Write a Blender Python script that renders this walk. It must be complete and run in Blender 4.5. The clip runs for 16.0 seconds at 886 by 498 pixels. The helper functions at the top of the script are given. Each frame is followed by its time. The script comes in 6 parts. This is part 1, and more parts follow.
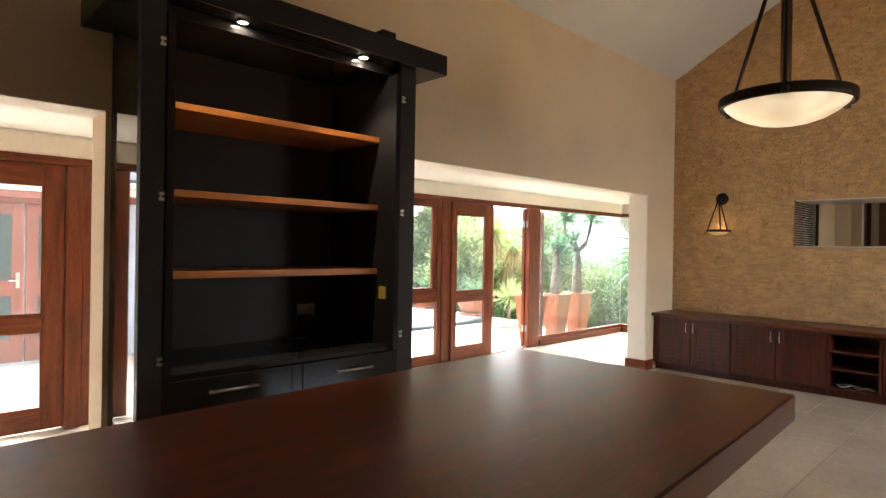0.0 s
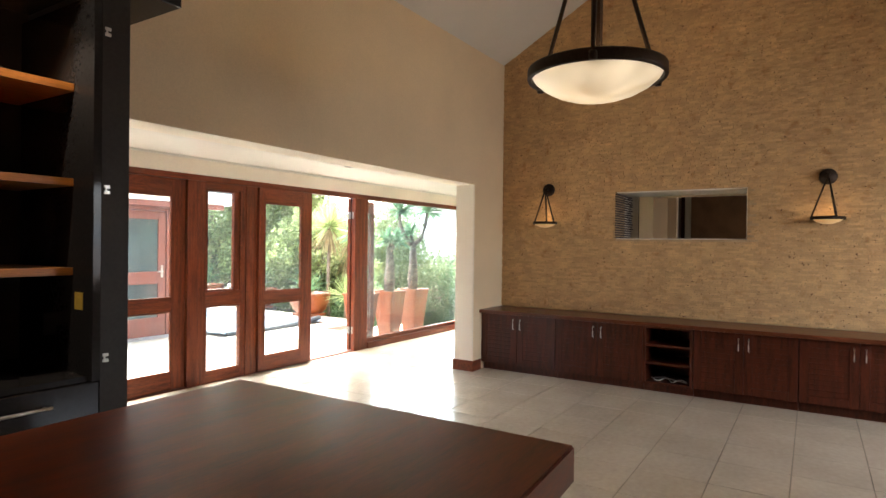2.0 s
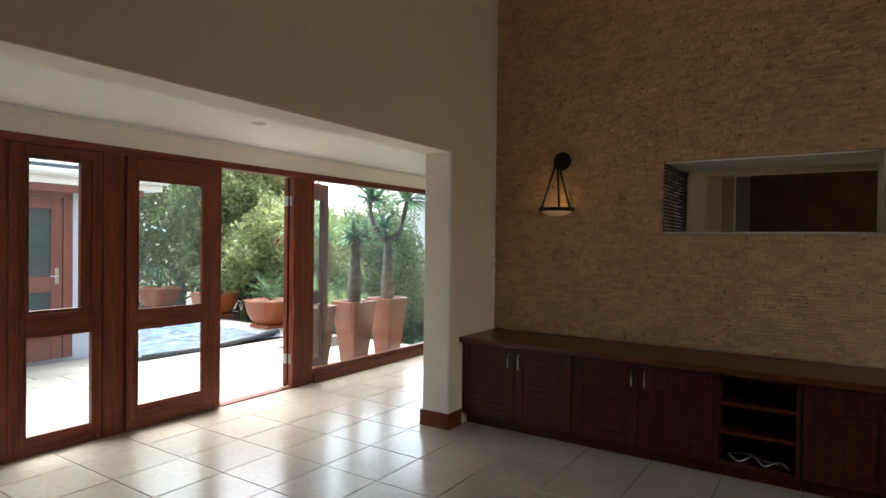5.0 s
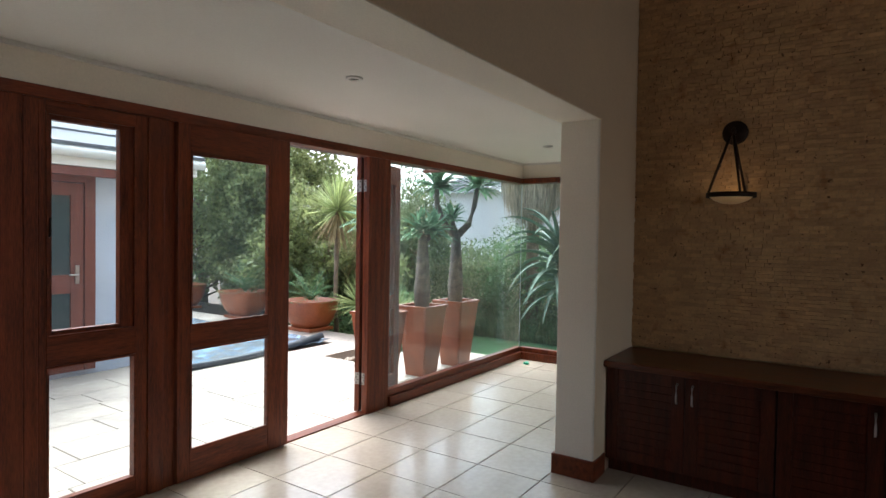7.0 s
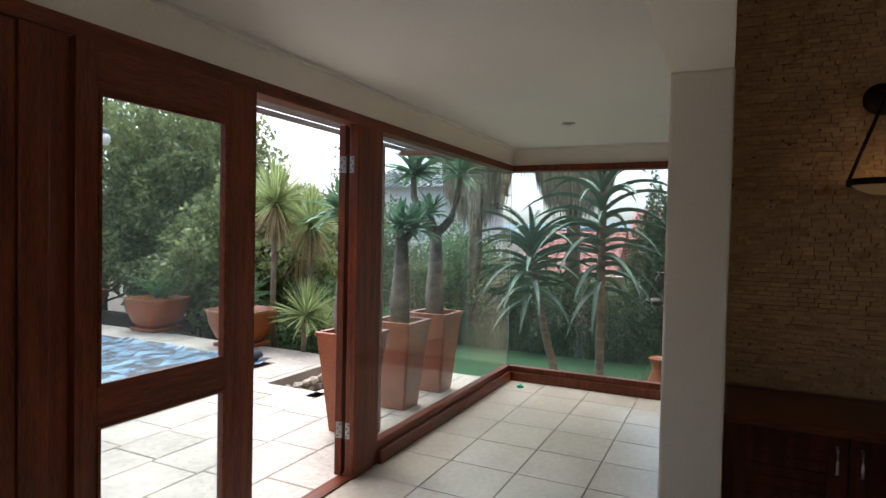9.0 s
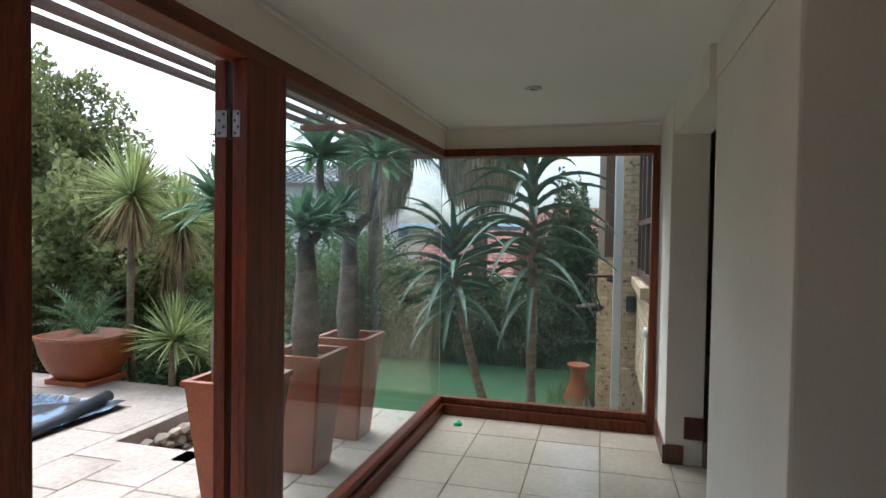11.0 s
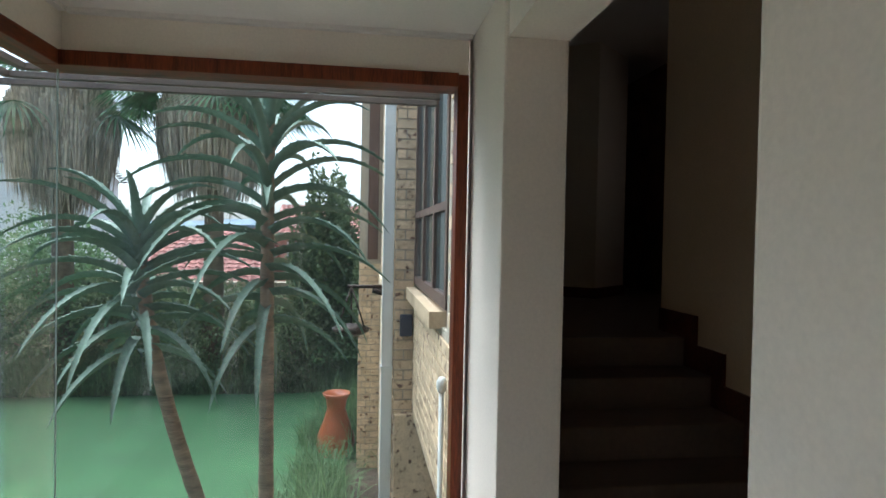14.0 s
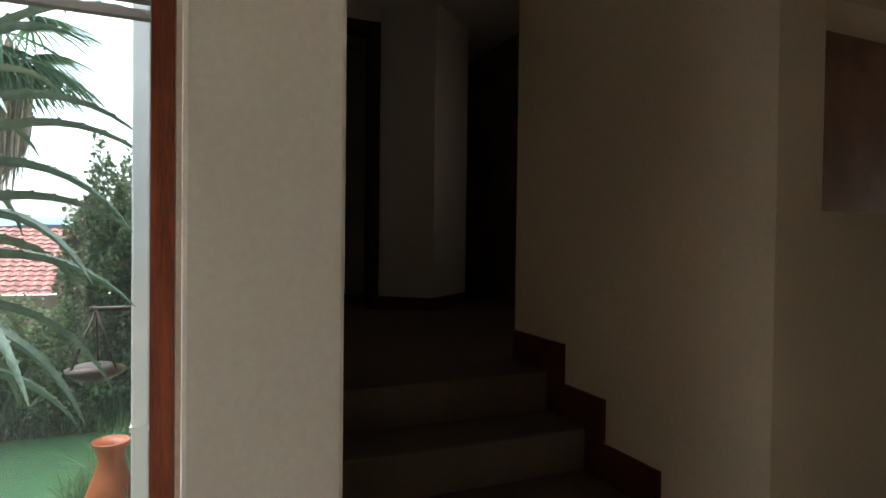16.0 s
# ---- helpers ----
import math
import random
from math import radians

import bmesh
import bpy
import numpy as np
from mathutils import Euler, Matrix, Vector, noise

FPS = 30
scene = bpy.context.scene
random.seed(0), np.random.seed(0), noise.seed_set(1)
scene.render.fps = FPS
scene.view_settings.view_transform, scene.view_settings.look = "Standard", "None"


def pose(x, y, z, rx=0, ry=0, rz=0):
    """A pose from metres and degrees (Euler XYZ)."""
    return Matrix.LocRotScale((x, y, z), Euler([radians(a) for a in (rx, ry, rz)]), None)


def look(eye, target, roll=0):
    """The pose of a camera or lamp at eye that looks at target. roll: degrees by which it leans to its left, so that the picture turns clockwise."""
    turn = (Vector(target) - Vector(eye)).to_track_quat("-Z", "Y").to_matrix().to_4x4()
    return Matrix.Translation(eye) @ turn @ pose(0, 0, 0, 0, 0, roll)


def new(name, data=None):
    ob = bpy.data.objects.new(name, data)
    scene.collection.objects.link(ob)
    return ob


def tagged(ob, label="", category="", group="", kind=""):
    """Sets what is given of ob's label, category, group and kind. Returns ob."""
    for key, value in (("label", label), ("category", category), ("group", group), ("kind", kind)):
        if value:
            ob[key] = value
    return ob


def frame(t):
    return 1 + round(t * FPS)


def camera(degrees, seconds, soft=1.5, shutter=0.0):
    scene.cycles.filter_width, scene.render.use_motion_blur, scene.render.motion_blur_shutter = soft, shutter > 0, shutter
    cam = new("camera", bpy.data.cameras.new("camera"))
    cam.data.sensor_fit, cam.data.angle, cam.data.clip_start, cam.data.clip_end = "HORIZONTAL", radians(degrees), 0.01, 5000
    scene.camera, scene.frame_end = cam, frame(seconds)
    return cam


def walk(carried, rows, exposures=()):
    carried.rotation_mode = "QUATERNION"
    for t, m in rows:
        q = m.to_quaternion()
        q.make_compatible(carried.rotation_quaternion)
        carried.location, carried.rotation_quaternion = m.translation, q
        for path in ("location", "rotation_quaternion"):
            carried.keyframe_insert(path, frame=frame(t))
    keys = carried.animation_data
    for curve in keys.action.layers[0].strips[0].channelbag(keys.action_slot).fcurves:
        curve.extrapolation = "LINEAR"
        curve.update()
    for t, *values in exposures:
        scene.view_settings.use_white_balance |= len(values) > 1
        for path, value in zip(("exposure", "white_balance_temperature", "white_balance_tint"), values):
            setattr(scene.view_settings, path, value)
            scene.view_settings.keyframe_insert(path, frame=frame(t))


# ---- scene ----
cam = camera(74.0, 16.0)
PATH = [
    (0, (-0.695, -0.529, 1.555), (0.701, 0.904, 1.551), 0.9),
    (0.5, (-0.565, -0.529, 1.553), (0.901, 0.832, 1.549), 0.9),
    (1, (-0.378, -0.484, 1.543), (1.163, 0.79, 1.537), 0.5),
    (1.5, (-0.088, -0.44, 1.545), (1.533, 0.731, 1.537), 0.7),
    (2, (0.278, -0.4, 1.538), (1.971, 0.666, 1.525), 0.7),
    (2.5, (0.686, -0.347, 1.534), (2.411, 0.664, 1.522), 0.7),
    (3, (1.117, -0.266, 1.546), (2.868, 0.7, 1.529), 0.9),
    (5.5, (2.649, 0.788, 1.544), (4.296, 1.922, 1.511), 0.8),
    (6, (2.722, 1.116, 1.548), (4.36, 2.263, 1.507), 0.9),
    (6.5, (2.825, 1.482, 1.546), (4.474, 2.614, 1.496), 1.0),
    (7, (2.964, 1.845, 1.545), (4.62, 2.965, 1.496), 0.9),
    (7.5, (3.115, 2.203, 1.538), (4.806, 3.269, 1.487), 0.9),
    (8, (3.329, 2.523, 1.543), (5.055, 3.533, 1.493), 1.1),
    (10.5, (4.428, 3.745, 1.546), (6.334, 4.348, 1.487), 1.0),
    (11, (4.781, 3.86, 1.547), (6.712, 4.379, 1.495), 0.9),
    (11.5, (5.163, 3.955, 1.532), (7.109, 4.415, 1.478), 0.8),
    (12, (5.516, 4.035, 1.514), (7.486, 4.376, 1.465), 0.9),
    (12.5, (5.887, 4.051, 1.509), (7.878, 4.228, 1.465), 0.9),
    (13, (6.277, 4.045, 1.502), (8.276, 4.068, 1.459), 0.9),
    (13.5, (6.623, 4.019, 1.508), (8.617, 3.869, 1.468), 0.9),
    (14, (6.96, 3.919, 1.515), (8.94, 3.635, 1.476), 1.1),
    (14.5, (7.28, 3.822, 1.513), (9.238, 3.418, 1.475), 1.0),
    (15, (7.573, 3.717, 1.506), (9.491, 3.151, 1.473), 1.1),
    (15.5, (7.873, 3.529, 1.5), (9.75, 2.837, 1.476), 1.0),
    (16, (8.105, 3.397, 1.528), (9.943, 2.609, 1.495), 0.7),
]
walk(cam, [(t, look(eye, target, roll)) for t, eye, target, roll in PATH],
     exposures=[(0.0, 4.06, 6450, 10), (1.5, 4.06, 6450, 10), (2.5, 3.6, 6350, 10), (3.2, 3.18, 6250, 10), (5.3, 2.4, 5950, 10), (7.0, 1.93, 5850, 10), (8.2, 1.6, 5850, 10), (10.3, 1.18, 5800, 10), (12.0, 1.02, 5600, 10), (14.0, 1.55, 5600, 10), (16.0, 2.12, 6050, 10)])

# ---- world, sun, lamps ----
world = bpy.data.worlds.new("sky_world")
scene.world = world
world.use_nodes = True
wn = world.node_tree
wn.nodes.clear()
w_out = wn.nodes.new("ShaderNodeOutputWorld")
w_bg = wn.nodes.new("ShaderNodeBackground")
w_sky = wn.nodes.new("ShaderNodeTexSky")
w_sky.sky_type = "NISHITA"
w_sky.sun_disc = False
w_sky.sun_elevation = radians(55)
w_sky.sun_rotation = radians(35)
w_sky.air_density, w_sky.dust_density = 1.0, 4.0
w_hsv = wn.nodes.new("ShaderNodeHueSaturation")
w_hsv.inputs["Saturation"].default_value = 0.45
wn.links.new(w_sky.outputs[0], w_hsv.inputs["Color"])
wn.links.new(w_hsv.outputs[0], w_bg.inputs[0])
w_bg.inputs[1].default_value = 0.15
wn.links.new(w_bg.outputs[0], w_out.inputs[0])

sun_data = bpy.data.lights.new("sun", "SUN")
sun_data.energy, sun_data.angle, sun_data.color = 1.5, radians(60), (1.0, 0.965, 0.92)
sun_ob = new("sun", sun_data)
sun_ob.matrix_world = look((12, 14, 25), (6, 5, 0))


def lamp(name, x, y, z, watts, radius, colour, spot=0.0, target=None):
    data = bpy.data.lights.new(name, "SPOT" if spot else "POINT")
    data.energy, data.color, data.shadow_soft_size = watts, colour, radius
    if spot:
        data.spot_size, data.spot_blend = radians(spot), 0.6
    ob = new(name, data)
    ob.matrix_world = look((x, y, z), target) if target else Matrix.Translation((x, y, z))
    return ob


WARM = (1.0, 0.72, 0.42)
PEND = (3.92, 0.77)
for k in range(3):
    a = k * 2.094 + 0.4
    lamp("pendant_bulb", PEND[0] + 0.2 * math.cos(a), PEND[1] + 0.2 * math.sin(a), 2.615, 0.52, 0.04, WARM)
for sx, sy in ((7.18, 2.445), (7.18, -0.517)):
    lamp("sconce_bulb", sx, sy, 1.90, 0.05, 0.03, WARM)
for sx in (0.676, 1.446):
    lamp("cornice_spot", sx, 2.39, 2.69, 1.5, 0.02, (1.0, 0.85, 0.62), 95, (sx, 2.55, 0.0))

# daylight entering by the south windows of the living room
south = bpy.data.lights.new("south_window_light", "AREA")
south.shape, south.size, south.size_y, south.energy, south.color = "RECTANGLE", 2.0, 1.5, 4.2, (0.95, 0.97, 1.0)
south.spread = radians(120)
south_ob = new("south_window_light", south)
south_ob.matrix_world = look((5.2, -4.02, 1.65), (6.1, -1.3, 0.1))
# fill lamps added at unseen openings, for the room past the slot and landing
for name, lx, ly, lz, aim, watts, side in (("dining_fill_light", 10.35, -4.12, 1.7, (10.7, 1.0, 1.5), 1.3, 1.0), ("landing_fill_light", 12.1, 0.46, 2.5, (12.3, 2.6, 1.6), 0.075, 0.8)):
    dim = bpy.data.lights.new(name, "AREA")
    dim.shape, dim.size, dim.size_y, dim.energy, dim.color = "RECTANGLE", side, 1.0, watts, (1.0, 0.88, 0.74)
    dim_ob = new(name, dim)
    dim_ob.matrix_world = look((lx, ly, lz), aim)


# ---- helpers for building ----
def box(bm, x0, y0, z0, x1, y1, z1, bevel=0.0):
    m = Matrix.LocRotScale(((x0 + x1) / 2, (y0 + y1) / 2, (z0 + z1) / 2), None, (abs(x1 - x0), abs(y1 - y0), abs(z1 - z0)))
    geo = bmesh.ops.create_cube(bm, size=1.0, matrix=m)
    if bevel:
        edges = list({e for v in geo["verts"] for e in v.link_edges})
        bmesh.ops.bevel(bm, geom=edges, offset=bevel, segments=2, affect="EDGES", profile=0.6)
    return bm


def boxes(*list_of, bevel=0.0):
    bm = bmesh.new()
    for b in list_of:
        box(bm, *b, bevel=bevel)
    return bm


def prism(bm, pts, z0, z1):
    """An upright prism over the polygon pts."""
    lo = [bm.verts.new((x, y, z0)) for x, y in pts]
    hi = [bm.verts.new((x, y, z1)) for x, y in pts]
    bm.faces.new(lo[::-1])
    bm.faces.new(hi)
    for i in range(len(pts)):
        j = (i + 1) % len(pts)
        bm.faces.new((lo[i], lo[j], hi[j], hi[i]))
    return bm


def holed_wall(xs, ys, zs, hy, hz):
    """One upright wall across x with a slot through it."""
    bm = bmesh.new()
    outer = [(ys[0], zs[0]), (ys[1], zs[0]), (ys[1], zs[1]), (ys[0], zs[1])]
    inner = [(hy[0], hz[0]), (hy[1], hz[0]), (hy[1], hz[1]), (hy[0], hz[1])]
    o0, i0, o1, i1 = [[bm.verts.new((x, y, z)) for y, z in ring] for x in xs for ring in (outer, inner)]
    for k in range(4):
        j = (k + 1) % 4
        for quad in ((o0[k], o0[j], i0[j], i0[k]), (o1[k], o1[j], i1[j], i1[k]), (o0[k], o0[j], o1[j], o1[k]), (i0[k], i0[j], i1[j], i1[k])):
            bm.faces.new(quad)
    return bm


def lathe(bm, profile, cx, cy, n=24):
    """A turned body: profile is rows of (radius, z)."""
    rings = []
    for r, z in profile:
        rings.append([bm.verts.new((cx + r * math.cos(2 * math.pi * k / n), cy + r * math.sin(2 * math.pi * k / n), z)) for k in range(n)])
    for a, b in zip(rings, rings[1:]):
        for k in range(n):
            bm.faces.new((a[k], a[(k + 1) % n], b[(k + 1) % n], b[k]))
    for f in bm.faces:
        f.smooth = True
    return bm


def tube(bm, pts, radii, n=8, cap=True):
    """A round bar along the points."""
    pts = [Vector(p) for p in pts]
    rings = []
    for i, p in enumerate(pts):
        d = (pts[min(i + 1, len(pts) - 1)] - pts[max(i - 1, 0)]).normalized()
        side = d.cross(Vector((0, 0, 1)) if abs(d.z) < 0.95 else Vector((1, 0, 0))).normalized()
        up = side.cross(d)
        r = radii[i] if isinstance(radii, (list, tuple)) else radii
        rings.append([bm.verts.new(p + r * (side * math.cos(2 * math.pi * k / n) + up * math.sin(2 * math.pi * k / n))) for k in range(n)])
    for a, b in zip(rings, rings[1:]):
        for k in range(n):
            f = bm.faces.new((a[k], a[(k + 1) % n], b[(k + 1) % n], b[k]))
            f.smooth = True
    if cap:
        bm.faces.new(rings[0][::-1])
        bm.faces.new(rings[-1])
    return bm


BASE = {}


def thing(name, x, y, z, label, category, group=""):
    """An Empty at the base of a thing made of parts."""
    ob = new(name)
    ob.empty_display_size = 0.1
    ob.location = (x, y, z)
    BASE[ob.name] = Vector((x, y, z))
    return tagged(ob, label, category, group)


def part(name, bm, material, parent=None, label="", fix=True):
    """Links a bmesh, built in world places, as one mesh object, under parent where given."""
    base = BASE.get(parent.name, Vector()) if parent else Vector()
    if base.length:
        bm.transform(Matrix.Translation(-base))
    if fix:
        bmesh.ops.recalc_face_normals(bm, faces=bm.faces)
    me = bpy.data.meshes.new(name)
    bm.to_mesh(me)
    bm.free()
    me.materials.append(material)
    ob = new(name, me)
    if parent:
        ob.parent = parent
        BASE[ob.name] = base
    return tagged(ob, label) if label else ob


def setting(name, bm, material, label="", parent=None):
    ob = part(name, bm, material, parent)
    return tagged(ob, label, kind="structure") if parent is None else ob


def raw(name, verts, faces, material, parent=None, smooth=False):
    me = bpy.data.meshes.new(name)
    me.from_pydata(verts, [], faces)
    me.materials.append(material)
    if smooth:
        me.shade_smooth()
    ob = new(name, me)
    if parent:
        ob.parent = parent
    return ob


# ---- materials ----
def mat(name, colour, rough=0.6, metal=0.0, vary=0.12, scale=3.0, fine=60.0, bump=0.0, stretch=(1, 1, 1), second=None, mix_scale=2.0, per_piece=0.0, island=False, coat=0.0, rough_vary=0.1):
    m = bpy.data.materials.new(name)
    m.use_nodes = True
    nt = m.node_tree
    b = nt.nodes["Principled BSDF"]
    b.inputs["Roughness"].default_value, b.inputs["Metallic"].default_value = rough, metal
    b.inputs["Coat Weight"].default_value = coat
    b.inputs["Coat Roughness"].default_value = 0.12
    mp = nt.nodes.new("ShaderNodeMapping")
    mp.inputs["Scale"].default_value = stretch
    geo = nt.nodes.new("ShaderNodeNewGeometry")
    nt.links.new(geo.outputs["Position"], mp.inputs["Vector"])

    def noise_node(s, detail=6.0):
        n = nt.nodes.new("ShaderNodeTexNoise")
        n.inputs["Scale"].default_value, n.inputs["Detail"].default_value = s, detail
        nt.links.new(mp.outputs[0], n.inputs["Vector"])
        return n

    big, small = noise_node(scale), noise_node(fine)
    add = nt.nodes.new("ShaderNodeMath")
    add.operation = "MULTIPLY_ADD"
    add.inputs[1].default_value = 0.45
    nt.links.new(small.outputs[0], add.inputs[0])
    half = nt.nodes.new("ShaderNodeMath")
    half.operation = "MULTIPLY"
    half.inputs[1].default_value = 0.55
    nt.links.new(big.outputs[0], half.inputs[0])
    nt.links.new(half.outputs[0], add.inputs[2])
    ramp = nt.nodes.new("ShaderNodeValToRGB")
    c2 = second or tuple(c * (1 - 2.2 * vary) for c in colour)
    c1 = colour if second else tuple(min(1.0, c * (1 + vary)) for c in colour)
    ramp.color_ramp.elements[0].position, ramp.color_ramp.elements[1].position = 0.34, 0.66
    ramp.color_ramp.elements[0].color, ramp.color_ramp.elements[1].color = (*c2, 1), (*c1, 1)
    nt.links.new(add.outputs[0], ramp.inputs[0])
    last = ramp.outputs[0]
    if per_piece:
        hs = nt.nodes.new("ShaderNodeHueSaturation")
        if island:
            rnd = geo.outputs["Random Per Island"]
        else:
            rnd = nt.nodes.new("ShaderNodeObjectInfo").outputs["Random"]
        mr = nt.nodes.new("ShaderNodeMapRange")
        mr.inputs["To Min"].default_value, mr.inputs["To Max"].default_value = 1 - per_piece, 1 + per_piece
        nt.links.new(rnd, mr.inputs["Value"])
        nt.links.new(mr.outputs[0], hs.inputs["Value"])
        nt.links.new(last, hs.inputs["Color"])
        last = hs.outputs[0]
    nt.links.new(last, b.inputs["Base Color"])
    mr2 = nt.nodes.new("ShaderNodeMapRange")
    mr2.inputs["To Min"].default_value, mr2.inputs["To Max"].default_value = max(0.02, rough - rough_vary), min(1.0, rough + rough_vary)
    nt.links.new(add.outputs[0], mr2.inputs["Value"])
    nt.links.new(mr2.outputs[0], b.inputs["Roughness"])
    if bump:
        bp = nt.nodes.new("ShaderNodeBump")
        bp.inputs["Strength"].default_value, bp.inputs["Distance"].default_value = bump, 0.01
        nt.links.new(add.outputs[0], bp.inputs["Height"])
        nt.links.new(bp.outputs[0], b.inputs["Normal"])
    return m


def glass(name, tint=(0.92, 0.97, 0.965), rough=0.0, haze=0.006):
    m = bpy.data.materials.new(name)
    m.use_nodes = True
    nt = m.node_tree
    nt.nodes.clear()
    out = nt.nodes.new("ShaderNodeOutputMaterial")
    tr = nt.nodes.new("ShaderNodeBsdfTransparent")
    tr.inputs[0].default_value = (*tint, 1)
    gl = nt.nodes.new("ShaderNodeBsdfGlossy")
    gl.inputs["Roughness"].default_value = rough
    lw = nt.nodes.new("ShaderNodeLayerWeight")
    lw.inputs[0].default_value = 0.5
    pw = nt.nodes.new("ShaderNodeMath")
    pw.operation = "POWER"
    pw.inputs[1].default_value = 4.0
    fr = nt.nodes.new("ShaderNodeMath")
    fr.operation = "MULTIPLY_ADD"
    fr.inputs[1].default_value, fr.inputs[2].default_value = 0.5, 0.025
    nt.links.new(lw.outputs["Facing"], pw.inputs[0])
    nt.links.new(pw.outputs[0], fr.inputs[0])
    mx = nt.nodes.new("ShaderNodeMixShader")
    nt.links.new(fr.outputs[0], mx.inputs[0])
    nt.links.new(tr.outputs[0], mx.inputs[1])
    nt.links.new(gl.outputs[0], mx.inputs[2])
    # a thin uneven bluish film that stands for the hazy reflections on the panes
    film = nt.nodes.new("ShaderNodeBsdfTranslucent")
    film.inputs[0].default_value = (0.75, 0.9, 0.95, 1)
    geo = nt.nodes.new("ShaderNodeNewGeometry")
    mp = nt.nodes.new("ShaderNodeMapping")
    mp.inputs["Scale"].default_value = (3.0, 3.0, 0.7)
    nt.links.new(geo.outputs["Position"], mp.inputs[0])
    nz_ = nt.nodes.new("ShaderNodeTexNoise")
    nz_.inputs["Scale"].default_value, nz_.inputs["Detail"].default_value = 1.6, 5.0
    nt.links.new(mp.outputs[0], nz_.inputs["Vector"])
    lv = nt.nodes.new("ShaderNodeMapRange")
    lv.inputs["From Min"].default_value, lv.inputs["From Max"].default_value = 0.3, 0.7
    lv.inputs["To Min"].default_value, lv.inputs["To Max"].default_value = haze * 0.6, haze * 1.4
    nt.links.new(nz_.outputs[0], lv.inputs[0])
    top = nt.nodes.new("ShaderNodeMixShader")
    nt.links.new(lv.outputs[0], top.inputs[0])
    nt.links.new(mx.outputs[0], top.inputs[1])
    nt.links.new(film.outputs[0], top.inputs[2])
    nt.links.new(top.outputs[0], out.inputs[0])
    return m


def glow(name, colour, strength):
    m = bpy.data.materials.new(name)
    m.use_nodes = True
    b = m.node_tree.nodes["Principled BSDF"]
    b.inputs["Base Color"].default_value = (*colour, 1)
    b.inputs["Emission Color"].default_value = (*colour, 1)
    b.inputs["Emission Strength"].default_value = strength
    b.inputs["Roughness"].default_value = 0.4
    return m


PLASTER = mat("cream_plaster", (0.78, 0.62, 0.42), 0.85, vary=0.05, scale=1.2, fine=90, bump=0.12)
PLASTER_W = mat("white_plaster", (0.79, 0.725, 0.625), 0.85, vary=0.04, scale=1.5, fine=90, bump=0.1)
CEIL = mat("ceiling_paint", (0.71, 0.685, 0.64), 0.9, vary=0.03, scale=1.0, fine=80, bump=0.05)
STONE = mat("split_stone", (0.58, 0.362, 0.17), 0.85, vary=0.1, scale=6, fine=60, bump=0.4, per_piece=0.13, island=True)
STONE_P = mat("split_stone_piece", (0.58, 0.362, 0.17), 0.85, vary=0.1, scale=6, fine=60, bump=0.4, per_piece=0.13)
STONE_BACK = mat("stone_mortar", (0.5, 0.345, 0.19), 0.95, vary=0.15, scale=10, fine=80, bump=0.3)
TILE = mat("cream_floor_tile", (0.5, 0.425, 0.335), 0.2, vary=0.07, scale=2.2, fine=25, bump=0.02, per_piece=0.04, rough_vary=0.08)
GROUT = mat("grout", (0.24, 0.2, 0.16), 0.9, vary=0.1, fine=100)
WOOD = mat("red_hardwood", (0.165, 0.035, 0.01), 0.4, vary=0.3, scale=5, fine=40, stretch=(6, 6, 0.5), bump=0.05, coat=0.12)
WOOD_H = mat("red_hardwood_level", (0.165, 0.035, 0.01), 0.4, vary=0.3, scale=5, fine=40, stretch=(0.5, 6, 6), bump=0.05, coat=0.12)
for w_mat in (WOOD, WOOD_H):
    w_mat.node_tree.nodes["Principled BSDF"].inputs["Specular IOR Level"].default_value = 0.25
    w_mat.node_tree.nodes["Principled BSDF"].inputs["Coat Weight"].default_value = 0.06
CABWOOD = mat("dark_mahogany", (0.08, 0.0165, 0.006), 0.42, vary=0.3, scale=5, fine=40, stretch=(6, 6, 0.6), bump=0.04, coat=0.1)
CABTOP = mat("mahogany_top", (0.13, 0.036, 0.014), 0.35, vary=0.3, scale=5, fine=40, stretch=(6, 0.5, 6), bump=0.03, coat=0.2)
SLAB = mat("counter_mahogany", (0.17, 0.03, 0.009), 0.4, vary=0.22, scale=3, fine=30, stretch=(0.6, 5, 5), bump=0.015, coat=0.45)
SLAB.node_tree.nodes["Principled BSDF"].inputs["Coat Roughness"].default_value = 0.2
for w_mat, level in ((CABWOOD, 0.22), (CABTOP, 0.22), (SLAB, 0.13)):
    w_mat.node_tree.nodes["Principled BSDF"].inputs["Specular IOR Level"].default_value = level
BLACK = mat("black_lacquer", (0.03, 0.027, 0.028), 0.06, vary=0.1, scale=2, fine=60, rough_vary=0.03)
BLACK.node_tree.nodes["Principled BSDF"].inputs["Specular IOR Level"].default_value = 0.18
BLACK_GLOSS = mat("black_gloss_lacquer", (0.012, 0.011, 0.012), 0.03, vary=0.1, scale=2, fine=60, rough_vary=0.01, coat=0.35)
BLACK_GLOSS.node_tree.nodes["Principled BSDF"].inputs["Coat Roughness"].default_value = 0.02
BLACK_IN = mat("black_melamine", (0.045, 0.039, 0.037), 0.5, vary=0.1, scale=2, fine=60)
BLACK_IN.node_tree.nodes["Principled BSDF"].inputs["Specular IOR Level"].default_value = 0.2
SHELFWOOD = mat("amber_shelf_wood", (0.52, 0.18, 0.03), 0.4, vary=0.2, scale=5, fine=50, stretch=(0.5, 6, 6))
STEEL = mat("brushed_steel", (0.62, 0.6, 0.57), 0.3, 1.0, vary=0.05, fine=120)
